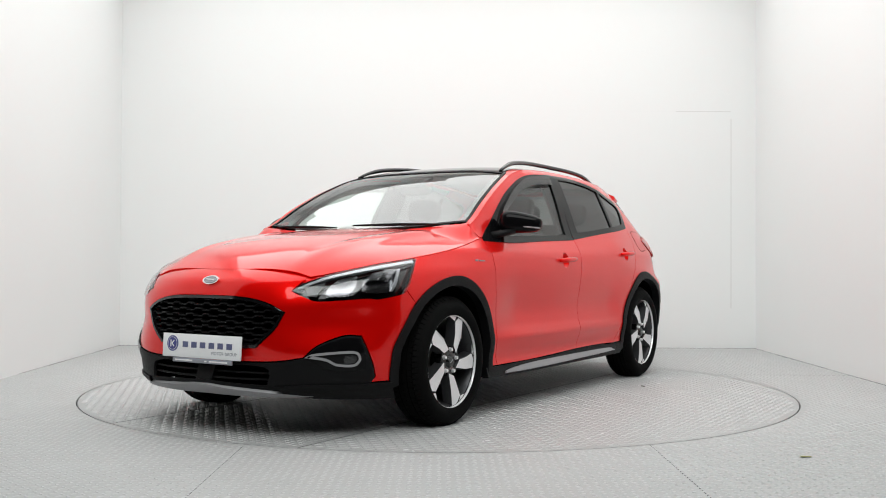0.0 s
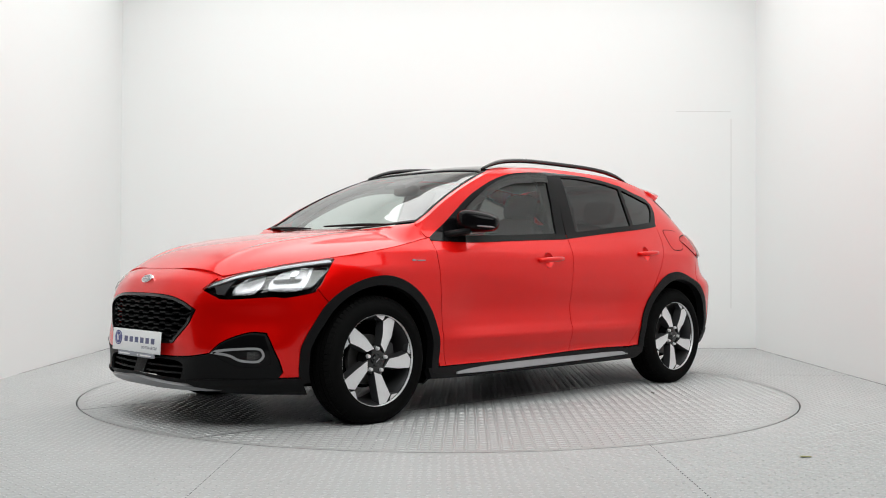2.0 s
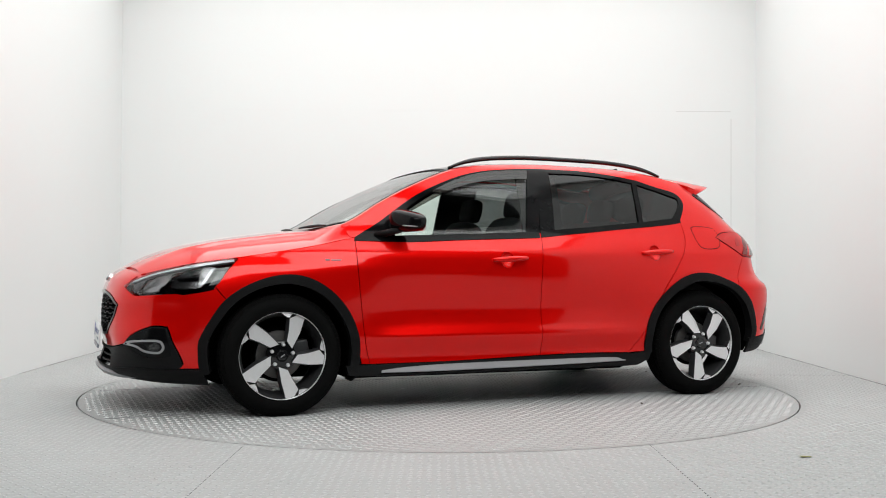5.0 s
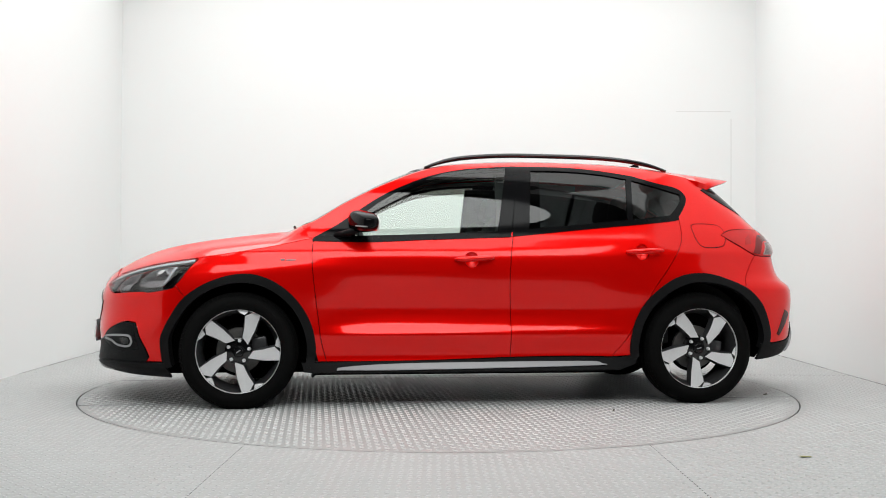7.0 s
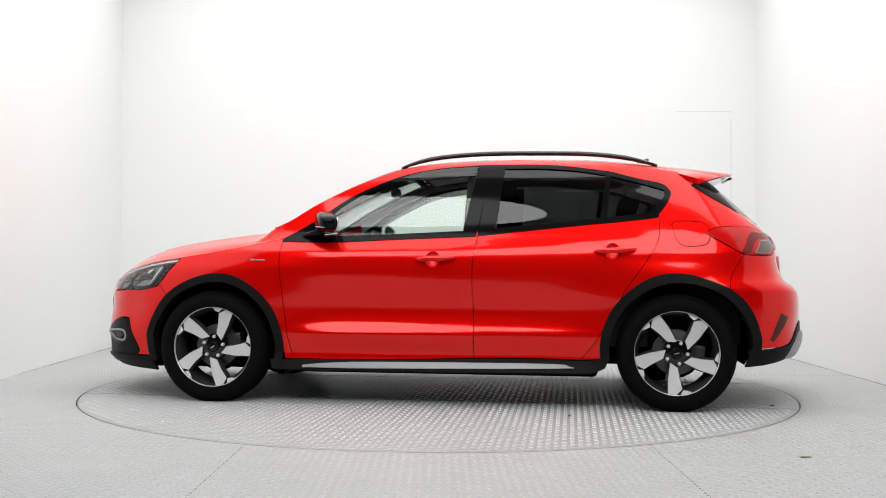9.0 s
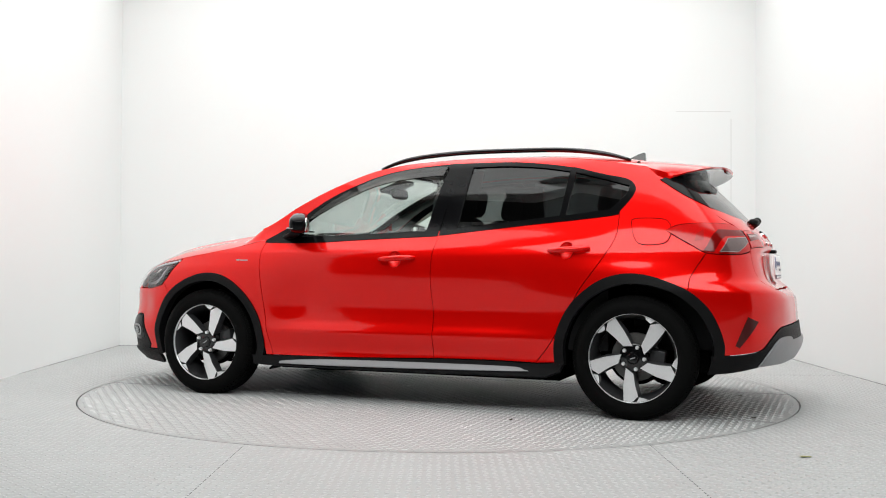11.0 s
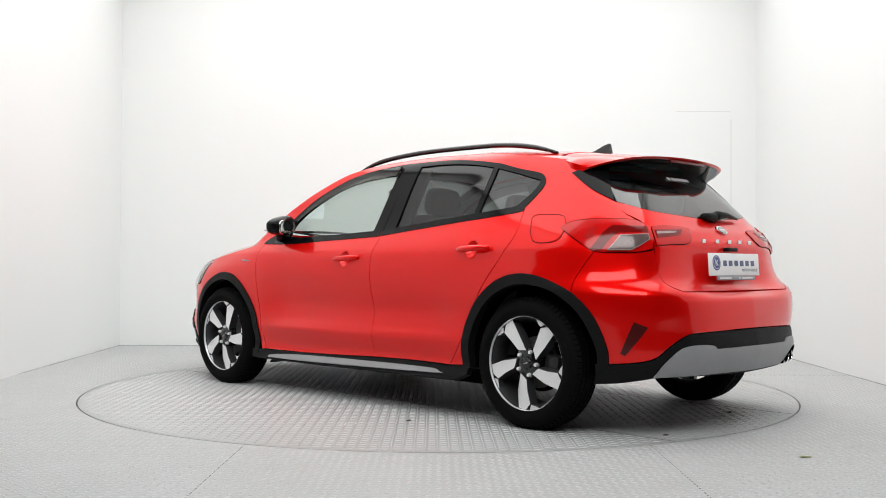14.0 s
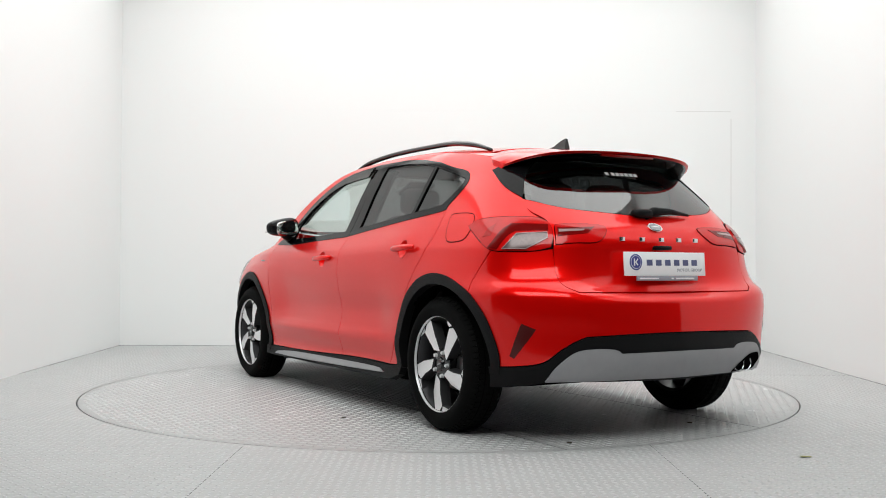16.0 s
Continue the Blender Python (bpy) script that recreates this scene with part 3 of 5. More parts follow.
# wing: door gap, bonnet gap, lamp, bumper gap, wheel opening
wing = ends(DOOR_FRONT)[:-1] + [(.933, .969, C), (1.0, .958, C), (1.3, .914), (1.5, .887), (1.76, .852, C), (1.735, .843, C), (1.733, .78), (1.73, .728), (1.745, .70, C), (1.66, .625, C)]
wing += ends(arc(WF, .43, 43, 178, 14, .98))[1:] + [(.905, .265, C)]
panel("front_wing", outline(wing), "skin", PAINT, car, sides=(1, -1))

# one pressing: pillar, roof edge and rear quarter
xs = np.linspace(1.0, -1.42, 24)
cant = [(float(flank(x, z)), float(z)) for x, z in zip(xs, spline(CANT, xs))]
side = ends(cant) + [(-1.80, 1.285), (-1.895, 1.198), (-1.979, 1.137), (-1.996, 1.08), (-2.05, 1.043, C), (-1.962, 1.047), (-1.802, 1.047), (-1.675, 1.036), (-1.591, 1.007, C), (-1.692, .94), (-1.794, .886, C), (-1.622, .688, C)]
side += ends(arc(WR, .43, 126, -6, 16))[1:] + [(-.815, .284, C), (-.907, .40), (-1.026, .61, C)] + ends(DOOR_BACK[::-1])[1:] + ends(FRAME_TOP_R[::-1])[1:-1] + [(-.29, 1.416)] + ends(FRAME_TOP[::-1])[1:]
side += [(.96, .972, C)]
panel("body_side", outline(side), "skin", PAINT, car, "red pillar, roof edge and rear quarter", sides=(1, -1), h=.028)
FLAP = outline([(-1.397, 1.05), (-1.43, 1.073), (-1.60, 1.07), (-1.635, 1.04), (-1.60, .965), (-1.55, .936), (-1.43, .934), (-1.395, .98)])
panel("flap_gap", FLAP, "skin", VOID, car, "dark gap round the fuel flap", lift=.0006, thick=.004, gap=-.0025)
panel("fuel_flap", FLAP, "skin", PAINT, car, lift=.0016, thick=.004)

# bumper: nose
GRILLE = both([(SF, .667), (2.57, .662), (2.435, .638), (2.334, .594, C), (2.384, .51), (2.477, .426, C), (SF, .412)], SF)
nose = [(SF, .796), (2.595, .793), (2.41, .777), (2.285, .75, C), (2.325, .693, C), (2.241, .661), (2.182, .647), (1.954, .659), (1.895, .655), (1.755, .68), (1.745, .70, C), (1.66, .625, C), (1.715, .53), (1.755, .40), (1.77, .262, C),
        (1.89, .262, C), (1.868, .288, C), (1.915, .40), (1.962, .484, C), (2.05, .487), (2.165, .445), (2.233, .386, C), (2.41, .364), (SF, .355)]
panel("front_bumper", outline(both(nose, SF)), "skin", PAINT, car, holes=(outline(GRILLE),))
lower = [(SF, .352), (2.41, .361), (2.233, .383, C), (2.165, .442), (2.05, .484), (1.965, .481, C), (1.918, .40), (1.872, .288, C), (1.89, .259, C), (1.77, .259, C), (1.80, .178, C), (2.05, .190), (2.3, .204), (SF, .215)]
INTAKE = both([(SF, .338), (2.43, .333), (2.40, .255, C), (SF, .265)], SF)
lb = panel("lower_bumper", outline(both(lower, SF)), "skin", PLASTIC, car, "black grained plastic lower bumper", lift=.004, holes=(outline(INTAKE),))
panel("bumper_chin", outline([(1.765, .258, C), (2.0, .262), (2.22, .262), (2.36, .250, C), (2.30, .206, C), (2.05, .186), (1.79, .174, C)]), "skin", PLASTIC, car, "black chin under the fog lamp", lift=.013, thick=.014, h=.02, sides=(1, -1))
panel("skid_trim", outline(both([(SF, .250), (2.62, .242), (2.35, .230), (2.19, .214, C), (2.3, .206), (2.62, .205), (SF, .207)], SF)), "skin", SILVER, car, "satin silver lip under the nose", lift=.016, thick=.03, h=.02, swell=.008)
panel("grille_backing", outline(GRILLE), "skin", VOID, car, lift=-.05, thick=.002, gap=-.01)
panel("intake_backing", outline(INTAKE), "skin", VOID, car, lift=-.04, thick=.002, gap=-.035)
g_in = shrunk(outline(GRILLE), .017)
gf = panel("grille_frame", outline(GRILLE), "skin", GLOSS, car, "gloss black grille surround", lift=.004, thick=.03, h=.02, holes=(g_in,))
panel("fog_surround", outline([(2.225, .384, C), (2.165, .437), (2.05, .476), (1.97, .472, C), (1.935, .39), (1.93, .33, C), (2.02, .315), (2.12, .33)]), "skin", FRAME, car, "recessed black fog lamp pocket", lift=.0055, thick=.008, h=.02, sides=(1, -1))
FOG = outline([(2.225, .388, C), (2.173, .407), (2.0, .415), (1.963, .387), (1.97, .361), (2.003, .343), (2.081, .35), (2.131, .374)], .01)
panel("fog_trim", FOG, "skin", SILVER, car, "satin silver fog lamp bezel", lift=.010, thick=.012, h=.01, gap=0, holes=(shrunk(FOG, .011),), sides=(1, -1))
panel("fog_lamp", outline([(2.045, .398), (1.995, .398), (1.988, .365), (2.045, .360)], .008), "skin", LENS, car, "clear fog lamp lens", lift=.011, thick=.006, h=.01, sides=(1, -1))


def mesh_bars(name, poly, levels, amp, wave, m, parent, depth, thick, zig):
    """Wavy horizontal bars behind an outline."""
    poly = np.array(poly)
    for z in levels:
        s = np.arange(poly[:, 0].min(), poly[:, 0].max(), .008)
        q = np.stack([s, np.full(len(s), z)], -1)
        s = s[inside(poly, q)]
        if len(s) < 4:
            continue
        zz = z + amp * (np.abs(((s - SF) / wave + zig) % 1 - .5) < .22) - amp / 2
        n = normal_at(skin, s, zz, -1)
        a = skin(s, zz + thick / 2) + n * depth
        b = skin(s, zz - thick / 2) + n * depth
        c, d = a - n * .03, b - n * .03
        k = len(s)
        v = np.vstack([a, b, d, c])
        f = [[j * k + i, j * k + i + 1, ((j + 1) % 4) * k + i + 1, ((j + 1) % 4) * k + i] for j in range(4) for i in range(k - 1)]
        link(name, v, f, m, parent, smooth=False)


for i, z in enumerate(np.arange(.435, .655, .0275)):
    mesh_bars("bar", outline(GRILLE), [z], .009, .105, PLASTIC, gf, -.010, .007, .5 * (i % 2))
for z in (.282, .312):
    mesh_bars("bar", outline(INTAKE), [z], 0, .1, PLASTIC, lb, -.012, .008, 0)
panel("radar_cover", outline([(SF + .06, .335, C), (SF - .06, .335, C), (SF - .055, .262, C), (SF + .055, .262, C)]), "skin", PLASTIC, car, lift=-.005, thick=.03)

# bonnet
edge = _se[::-1]
edge = edge[(edge[:, 0] < 2.06) & (edge[:, 0] > .915)]
hood = [(2.118, 0), (2.112, .15), (2.09, .30), (float(edge[0, 0]), float(edge[0, 1]) - .003, C)] + [(float(q[0]), float(q[1]) - .002) for q in edge[4:-4:6]] + [(float(edge[-1, 0]), float(edge[-1, 1]) - .002, C), (.925, .71), (.975, .60), (1.06, .3), (1.085, 0)]
panel("bonnet", outline(mirror_y(hood)), "bonnet", PAINT, car)
# cowl under the windscreen
panel("cowl", outline(mirror_y([(1.13, 0), (1.115, .3), (1.08, .55), (1.02, .74, C), (.93, .74, C), (1.0, .5), (1.03, .2), (1.035, 0)])), "bonnet", PLASTIC, car, lift=-.012, thick=.01, sides=(1,))

# bumper skin running on under the bonnet's front edge
panel("bumper_lip", outline(both([(SF, .835), (2.41, .825), (2.24, .80), (2.2, .775, C), (2.285, .735, C), (2.41, .760), (SF, .775)], SF)), "skin", PAINT, car, "red bumper flange under the bonnet edge", lift=-.009, thick=.003)

# glasshouse
def half_width(x, inset_by):
    return float(np.interp(x, _ce[:, 0], _ce[:, 1])) - inset_by


ws = [(1.085, 0), (1.078, .25), (1.035, .5), (.965, half_width(.965, .032), C)] + [(x, half_width(x, .030)) for x in (.9, .8, .6, .45)] + [(.30, half_width(.30, .034), C), (.315, .3), (.325, 0)]
panel("windscreen", outline(mirror_y(ws)), "top", SCREEN, car, "clear raked windscreen", thick=.006, lift=-.004, gap=.014, h=.022)


def scuttle_corner(sd):
    """The red corner that rises from the bonnet's edge to the foot of the screen pillar."""
    def seam_y(x):
        return float(np.interp(x, _se[::-1, 0], _se[::-1, 1])) - .002

    k, rows = 25, 13
    foot = catmull([(1.085, .40), (1.065, .50), (1.035, .60), (.995, half_width(.995, .035)), (.95, half_width(.95, .008))], 6)
    front = catmull([(1.13, .41), (1.15, .53), (1.15, .66), (1.12, seam_y(1.12)), (.95, seam_y(.95))], 6)
    v = []
    for u in np.linspace(0, 1, rows):
        p = foot * (1 - u) + front * u
        w = (1 - u) ** 2 * (1 + 2 * u)
        zb, zt = bonnet(p[:, 0], p[:, 1])[:, 2], top(p[:, 0], p[:, 1])[:, 2]
        v.append(np.stack([p[:, 0], p[:, 1] * sd, zb + (zt - zb) * w + .0015], -1))
    v = np.vstack(v)
    n = len(v)
    v = np.vstack([v, v - (0, 0, .015)])
    f = [[j * k + i, (j + 1) * k + i, (j + 1) * k + i + 1, j * k + i + 1][::sd] for j in range(rows - 1) for i in range(k - 1)]
    f += [[n + i for i in q[::-1]] for q in f]
    return link("scuttle_corner", v, f, PAINT, car, "red corner beside the windscreen")


for sd in (1, -1):
    scuttle_corner(sd)
panel("screen_edge", outline(mirror_y(ws)), "top", PLASTIC, car, "black printed edge of the windscreen", lift=.0005, thick=.006, h=.012, holes=(shrunk(outline(mirror_y(ws)), .022),))
fr = [(.322, 0), (.312, .3), (.30, half_width(.30, .034), C), (.26, half_width(.26, .05), C), (.275, .3), (.28, 0)]
panel("screen_band", outline(mirror_y(fr)), "top", FRAME, car, "black band over the windscreen", lift=.001)
for sd in (1, -1):
    pil = [(.95, half_width(.95, .030)), (.8, half_width(.8, .028)), (.6, half_width(.6, .028)), (.45, half_width(.45, .028)), (.30, half_width(.30, .033)), (.26, half_width(.26, .05))]
    rail = [(x, half_width(x, .05)) for x in (.26, .0, -.4, -.8, -1.1, -1.3, -1.42)]
    out = [(x, half_width(x, .0)) for x in (-1.42, -1.3, -1.1, -.8, -.4, 0, .26, .45, .6, .8, .9, 1.0)]
    panel("roof_edge", outline([(.985, half_width(.985, .030), C)] + pil + rail[1:-1] + [rail[-1] + (C,), out[0] + (C,)] + out[1:-1] + [out[-1] + (C,)]), "top", PAINT, car, gap=.0, sides=(sd,))
    # seal under the screen's edge, and the pale lining inside the pillar
    xs2 = (1.0, .9, .8, .6, .45, .30, .2)
    seal = [(x, half_width(x, .062)) for x in xs2] + [(x, half_width(x, .012)) for x in xs2[::-1]]
    panel("screen_seal", outline([q + ((C,) if i in (0, 6, 7, 13) else ()) for i, q in enumerate(seal)]), "top", PLASTIC, car, "black screen seal", lift=-.013, thick=.003, gap=0, sides=(sd,))
    lin = [(x, z + .004) for x, z in FRAME_TOP[1:] + FRAME_TOP_R[1:4]]
    up = [(x, float(spline(CANT, x)) - .006) for x in (-.975, -.6, -.29, 0, .249, .46, .595, .789)]
    panel("pillar_lining", outline([q + ((C,) if i in (0, len(lin) - 1, len(lin), len(lin) + len(up) - 1) else ()) for i, q in enumerate(lin + up)]), "skin", PILLAR, car, "pale grey pillar lining", lift=-.026, thick=.003, gap=0, sides=(sd,))
    xs3 = (.88, .83, .75, .6, .45, .30, .2)
    lin2 = [(x, half_width(x, .10)) for x in xs3] + [(x, half_width(x, .008)) for x in xs3[::-1]]
    panel("pillar_cover", outline([q + ((C,) if i in (0, 6, 7, 13) else ()) for i, q in enumerate(lin2)]), "top", TRIM, car, "dark pillar lining", lift=-.022, thick=.003, gap=0, sides=(sd,))
roof = [(.275, 0), (.27, .3), (.255, half_width(.255, .056), C), (0, half_width(0, .056)), (-.4, half_width(-.4, .056)), (-.75, half_width(-.75, .056), C), (-.78, 0)]
panel("glass_roof", outline(mirror_y(roof)), "top", GLOSS, car, "gloss black roof panel")
roof2 = [(-.785, 0), (-.755, half_width(-.75, .056), C), (-1.1, half_width(-1.1, .056)), (-1.31, half_width(-1.31, .056), C), (-1.30, .3), (-1.29, 0)]
panel("roof", outline(mirror_y(roof2)), "top", PAINT, car)

GLASS_F = [(.70, .98, C), (.675, 1.07), (.60, 1.135), (.46, 1.222), (.325, 1.292), (.148, 1.35), (-.03, 1.378), (-.215, 1.39, C), (-.14, 1.014, C), (.2, .998)]
GLASS_R = [(-.367, 1.394, C), (-.587, 1.394), (-.798, 1.377), (-.962, 1.35, C), (-.933, 1.09, C), (-.544, 1.05), (-.325, 1.03, C)]
GLASS_Q = [(-.99, 1.344, C), (-1.253, 1.304), (-1.47, 1.262, C), (-1.44, 1.22), (-1.27, 1.122, C), (-.962, 1.093, C)]
ff = panel("front_window_frame", outline(ends(FRAME_TOP) + [(-.215, 1.0, C), (-.215, .985, C), (.27, .966), (.62, .95), (.94, .953, C)]), "skin", FRAME, car, lift=.003, holes=(outline(GLASS_F),), sides=(1, -1), gap=-.0025)
rf = panel("rear_window_frame", outline(ends(FRAME_TOP_R)[:-1] + [(-1.338, 1.118, C), (-1.33, 1.10, C), (-1.237, 1.088), (-.89, 1.057), (-.544, 1.022), (-.225, .988, C)]), "skin", FRAME, car, lift=.003, holes=(outline(GLASS_R), outline(GLASS_Q)), sides=(1, -1), gap=-.0025)
for k in (0, 1):
    sd = (1, -1)[k]
    panel("window", outline(GLASS_F), "skin", CLEAR, ff[k], "clear green-tinted door glass", lift=-.006, thick=.002, gap=-.004, h=.014, sides=(sd,))
    panel("window", outline(GLASS_R), "skin", PRIVACY, rf[k], "dark privacy glass", lift=-.005, thick=.002, gap=-.006, h=.014, sides=(sd,))
    panel("quarter_window", outline(GLASS_Q), "skin", PRIVACY, rf[k], "dark privacy glass", lift=-.005, thick=.002, gap=-.006, h=.014, sides=(sd,))
    panel("wind_deflector", outline([(.70, 1.05, C), (.60, 1.148), (.46, 1.236), (.325, 1.304), (.148, 1.362), (-.03, 1.388), (-.215, 1.397, C), (-.2, 1.338, C), (-.055, 1.33), (.114, 1.312), (.257, 1.278), (.392, 1.222), (.57, 1.13)]), "skin", glass("smoked_acrylic", (.22, .2, .19)) if k == 0 else bpy.data.materials["smoked_acrylic"], car, "smoked acrylic wind deflector", lift=.018, thick=.012, h=.02, sides=(sd,))

# sills and arches
panel("sill", outline([(1.0, .262, C), (.857, .262), (.139, .27), (-.207, .281), (-.536, .285), (-.83, .281), (-.98, .30, C), (-.955, .24, C), (-.87, .207, C), (-.19, .205), (.79, .2), (.985, .205, C)]), "skin", PLASTIC, car, "black grained plastic sill", lift=.006, thick=.04, sides=(1, -1))
panel("sill_trim", outline([(.80, .213, C), (.772, .232), (.46, .25), (-.198, .257), (-.671, .257), (-.75, .245), (-.745, .231), (-.19, .219), (.468, .211)]), "skin", SILVER, car, "satin silver sill strip", lift=.016, thick=.02, h=.018, swell=.01, sides=(1, -1))


def arch(centre, r_out, r_in, a0, a1, squash=1.0):
    o = ends(arc(centre, r_out, a0, a1, 18, squash))
    return outline(o + ends(arc(centre, r_in, a1, a0, 18)))


panel("wheel_arch", np.vstack([arch(WF, .438, .388, -13, 193)]), "skin", PLASTIC, car, "black grained plastic wheel arch", lift=.008, thick=.05, h=.02, swell=.008, gap=0, sides=(1, -1))
panel("wheel_arch", np.vstack([arch(WR, .443, .390, -8, 182)]), "skin", PLASTIC, car, "black grained plastic wheel arch", lift=.008, thick=.05, h=.02, swell=.008, gap=0, sides=(1, -1))

# tail
rear = [(SR, .69), (-2.20, .695, C), (-2.14, .726), (-2.118, .781), (-2.116, .846), (-2.11, .895, C), (-2.03, .883), (-1.929, .879), (-1.796, .886, C), (-1.622, .688, C), (-1.735, .57), (-1.79, .42), (-1.80, .357, C), (-1.878, .362), (-2.005, .382), (-2.089, .439), (-2.182, .487), (-2.275, .501), (SR, .51)]
panel("rear_bumper", outline(both(rear, SR)), "skin", PAINT, car, gap=.001)
rlow = [(SR, .507), (-2.275, .498), (-2.182, .484), (-2.089, .436), (-2.005, .379), (-1.878, .359), (-1.74, .353, C), (-1.76, .255, C), (-1.853, .262), (-1.929, .274), (-2.06, .297, C), (-2.4, .29), (SR, .285)]
panel("rear_lower_bumper", outline(both(rlow, SR)), "skin", PLASTIC, car, "black grained plastic lower bumper", lift=.006)
panel("rear_skid_trim", outline(both([(SR, .425), (-2.376, .422, C), (-2.342, .441), (-2.241, .445), (-2.148, .429), (-2.064, .364), (-2.022, .299, C), (-2.4, .302), (SR, .30)], SR)), "skin", SILVER, car, "satin silver diffuser trim", lift=.014, thick=.02, swell=.008, h=.02)
gate = ends(GATE_EDGE) + [(SR, .695)]
gate = [(SR, .695)] + [(a, b) + (((C,)) if i in (0, len(GATE_EDGE) - 1) else ()) for i, (a, b) in enumerate(GATE_EDGE[::-1])] + [(-1.99, 1.133, C), (-2.207, 1.092), (-2.5, 1.072), (SR, 1.062)]
panel("tailgate", outline(both(gate, SR)), "skin", PAINT, car)
panel("rear_window", outline(both([(SR, 1.06), (-2.5, 1.07), (-2.207, 1.09), (-1.988, 1.132, C), (-2.0, 1.225), (-2.035, 1.285), (-2.11, 1.345, C), (-2.3, 1.358), (SR, 1.36)], SR)), "skin", REAR_GLASS, car, "dark rear window", thick=.006)
panel("pillar_trim", outline([(-1.755, 1.292, C), (-1.862, 1.200), (-1.975, 1.138, C), (-2.005, 1.225), (-2.04, 1.285), (-2.12, 1.345, C), (-1.88, 1.318)]), "skin", FRAME, car, "gloss black rear pillar trim", lift=.004, sides=(1, -1))
panel("reflector", outline([(-1.92, .559, C), (-1.988, .533, C), (-1.962, .494), (-1.878, .395, C), (-1.853, .407, C)]), "skin", material("dark_red_reflector", (.06, .002, .002), .25, 0, .2, .3), car, "dark red bumper reflector", lift=.002, thick=.01, h=.015, sides=(1, -1))

# lamps
for k, sd in enumerate((1, -1)):
    hl = panel("headlight", outline(LAMP_F), "skin", LENS, car, "clear headlight lens over a dark housing", lift=.006, thick=.012, h=.02, sides=(sd,))
    panel("housing", outline(LAMP_F), "skin", GLOSS, hl, "dark lamp housing", lift=-.045, thick=.002, h=.03, gap=-.004, sides=(sd,))
    panel("rim_strip", outline([(2.31, .703, C), (2.262, .737), (2.148, .780), (1.979, .818), (1.765, .847, C), (1.74, .832, C), (1.80, .824), (1.979, .797), (2.148, .762), (2.25, .722)]), "skin", LAMP_WHITE, hl, "pale daytime lamp strip", lift=-.004, thick=.015, h=.015, sides=(sd,))
    bowl = [(1.985, .783, C), (1.90, .803), (1.835, .806, C), (1.815, .750), (1.835, .688, C), (1.91, .680), (1.99, .690, C), (2.005, .735)]
    panel("main_reflector", outline(bowl, .01), "skin", REFLECTOR, hl, "mirrored main beam bowl", lift=-.008, thick=.01, h=.014, swell=-.036, sides=(sd,))
    panel("light_guide", outline([(1.850, .800, C), (1.826, .803, C), (1.808, .735), (1.822, .690, C), (1.838, .690, C), (1.830, .740)], .01), "skin", LAMP_WHITE, hl, "pale light guide", lift=-.006, thick=.012, h=.012, sides=(sd,))
    panel("shelf", outline([(1.995, .748, C), (1.85, .755, C), (1.85, .747, C), (1.995, .738, C)], .01), "skin", GLOSS, hl, "dark shelf across the bowl", lift=-.010, thick=.03, h=.02, sides=(sd,))
    panel("bulb", outline([(1.925, .785), (1.895, .787), (1.893, .764), (1.925, .760)], .008), "skin", CHROME, hl, lift=-.006, thick=.03, h=.008, swell=.008, sides=(sd,))
    panel("front_reflector", outline([(2.135, .752, C), (2.055, .772, C), (2.03, .72), (2.05, .668, C), (2.16, .665, C), (2.165, .71)], .01), "skin", REFLECTOR, hl, "mirrored side lamp bowl", lift=-.010, thick=.01, h=.012, swell=-.034, sides=(sd,))
    panel("reflector_cone", outline([(2.125, .70, C), (2.06, .715, C), (2.055, .672, C), (2.15, .668, C)], .01), "skin", REFLECTOR, hl, lift=-.020, thick=.01, h=.012, swell=.010, sides=(sd,))
    panel("tip_facet", outline([(2.275, .712, C), (2.19, .742, C), (2.20, .668, C), (2.245, .672, C)], .01), "skin", DARK_ALLOY, hl, "grey facet in the lamp tip", lift=-.012, thick=.01, h=.014, sides=(sd,))
    panel("lamp_gap", outline(LAMP_R), "skin", VOID, car, "dark gap round the tail light", lift=.002, thick=.006, gap=-.0012, sides=(sd,))
    tl = panel("tail_light", outline(LAMP_R), "skin", RED_LENS, car, "bright red tail light lens", lift=.005, thick=.012, h=.02, swell=.008, sides=(sd,))
    panel("lamp_core", outline([(-2.085, 1.004, C), (-1.90, 1.008, C), (-1.845, .975), (-1.775, .897, C), (-1.835, .890, C), (-1.885, .945), (-1.925, .968, C), (-2.085, .972, C)]), "skin", DEEP_RED, tl, "deep red inner lamp field", lift=.0135, thick=.004, h=.02, sides=(sd,))
    panel("reversing_lens", outline([(-1.930, .960, C), (-2.078, .967, C), (-2.082, .940, C), (-1.98, .890, C), (-1.862, .890, C)]), "skin", REV, tl, "clear ribbed reversing lens", lift=.0145, thick=.005, h=.012, sides=(sd,))
    panel("side_facet", outline([(-1.758, .985, C), (-1.815, 1.010, C), (-1.790, .950, C), (-1.735, .945, C)]), "skin", FACET, tl, "greyish red facet inside the lens", lift=.0135, thick=.004, h=.012, sides=(sd,))
    rv = outline([(-1.930, .960, C), (-2.078, .967, C), (-2.082, .940, C), (-1.98, .890, C), (-1.862, .890, C)])
    panel("lens_edge", rv, "skin", LENS_EDGE, tl, "pale edge of the reversing lens", lift=.0160, thick=.005, h=.012, holes=(shrunk(rv, .004),), sides=(sd,), gap=.0005)
    GATE_LAMP = [(-2.118, .995, C), (-2.125, 1.008), (-2.233, 1.015), (-2.384, 1.010), (-2.415, .992), (-2.352, .93), (-2.216, .922), (-2.122, .913, C)]
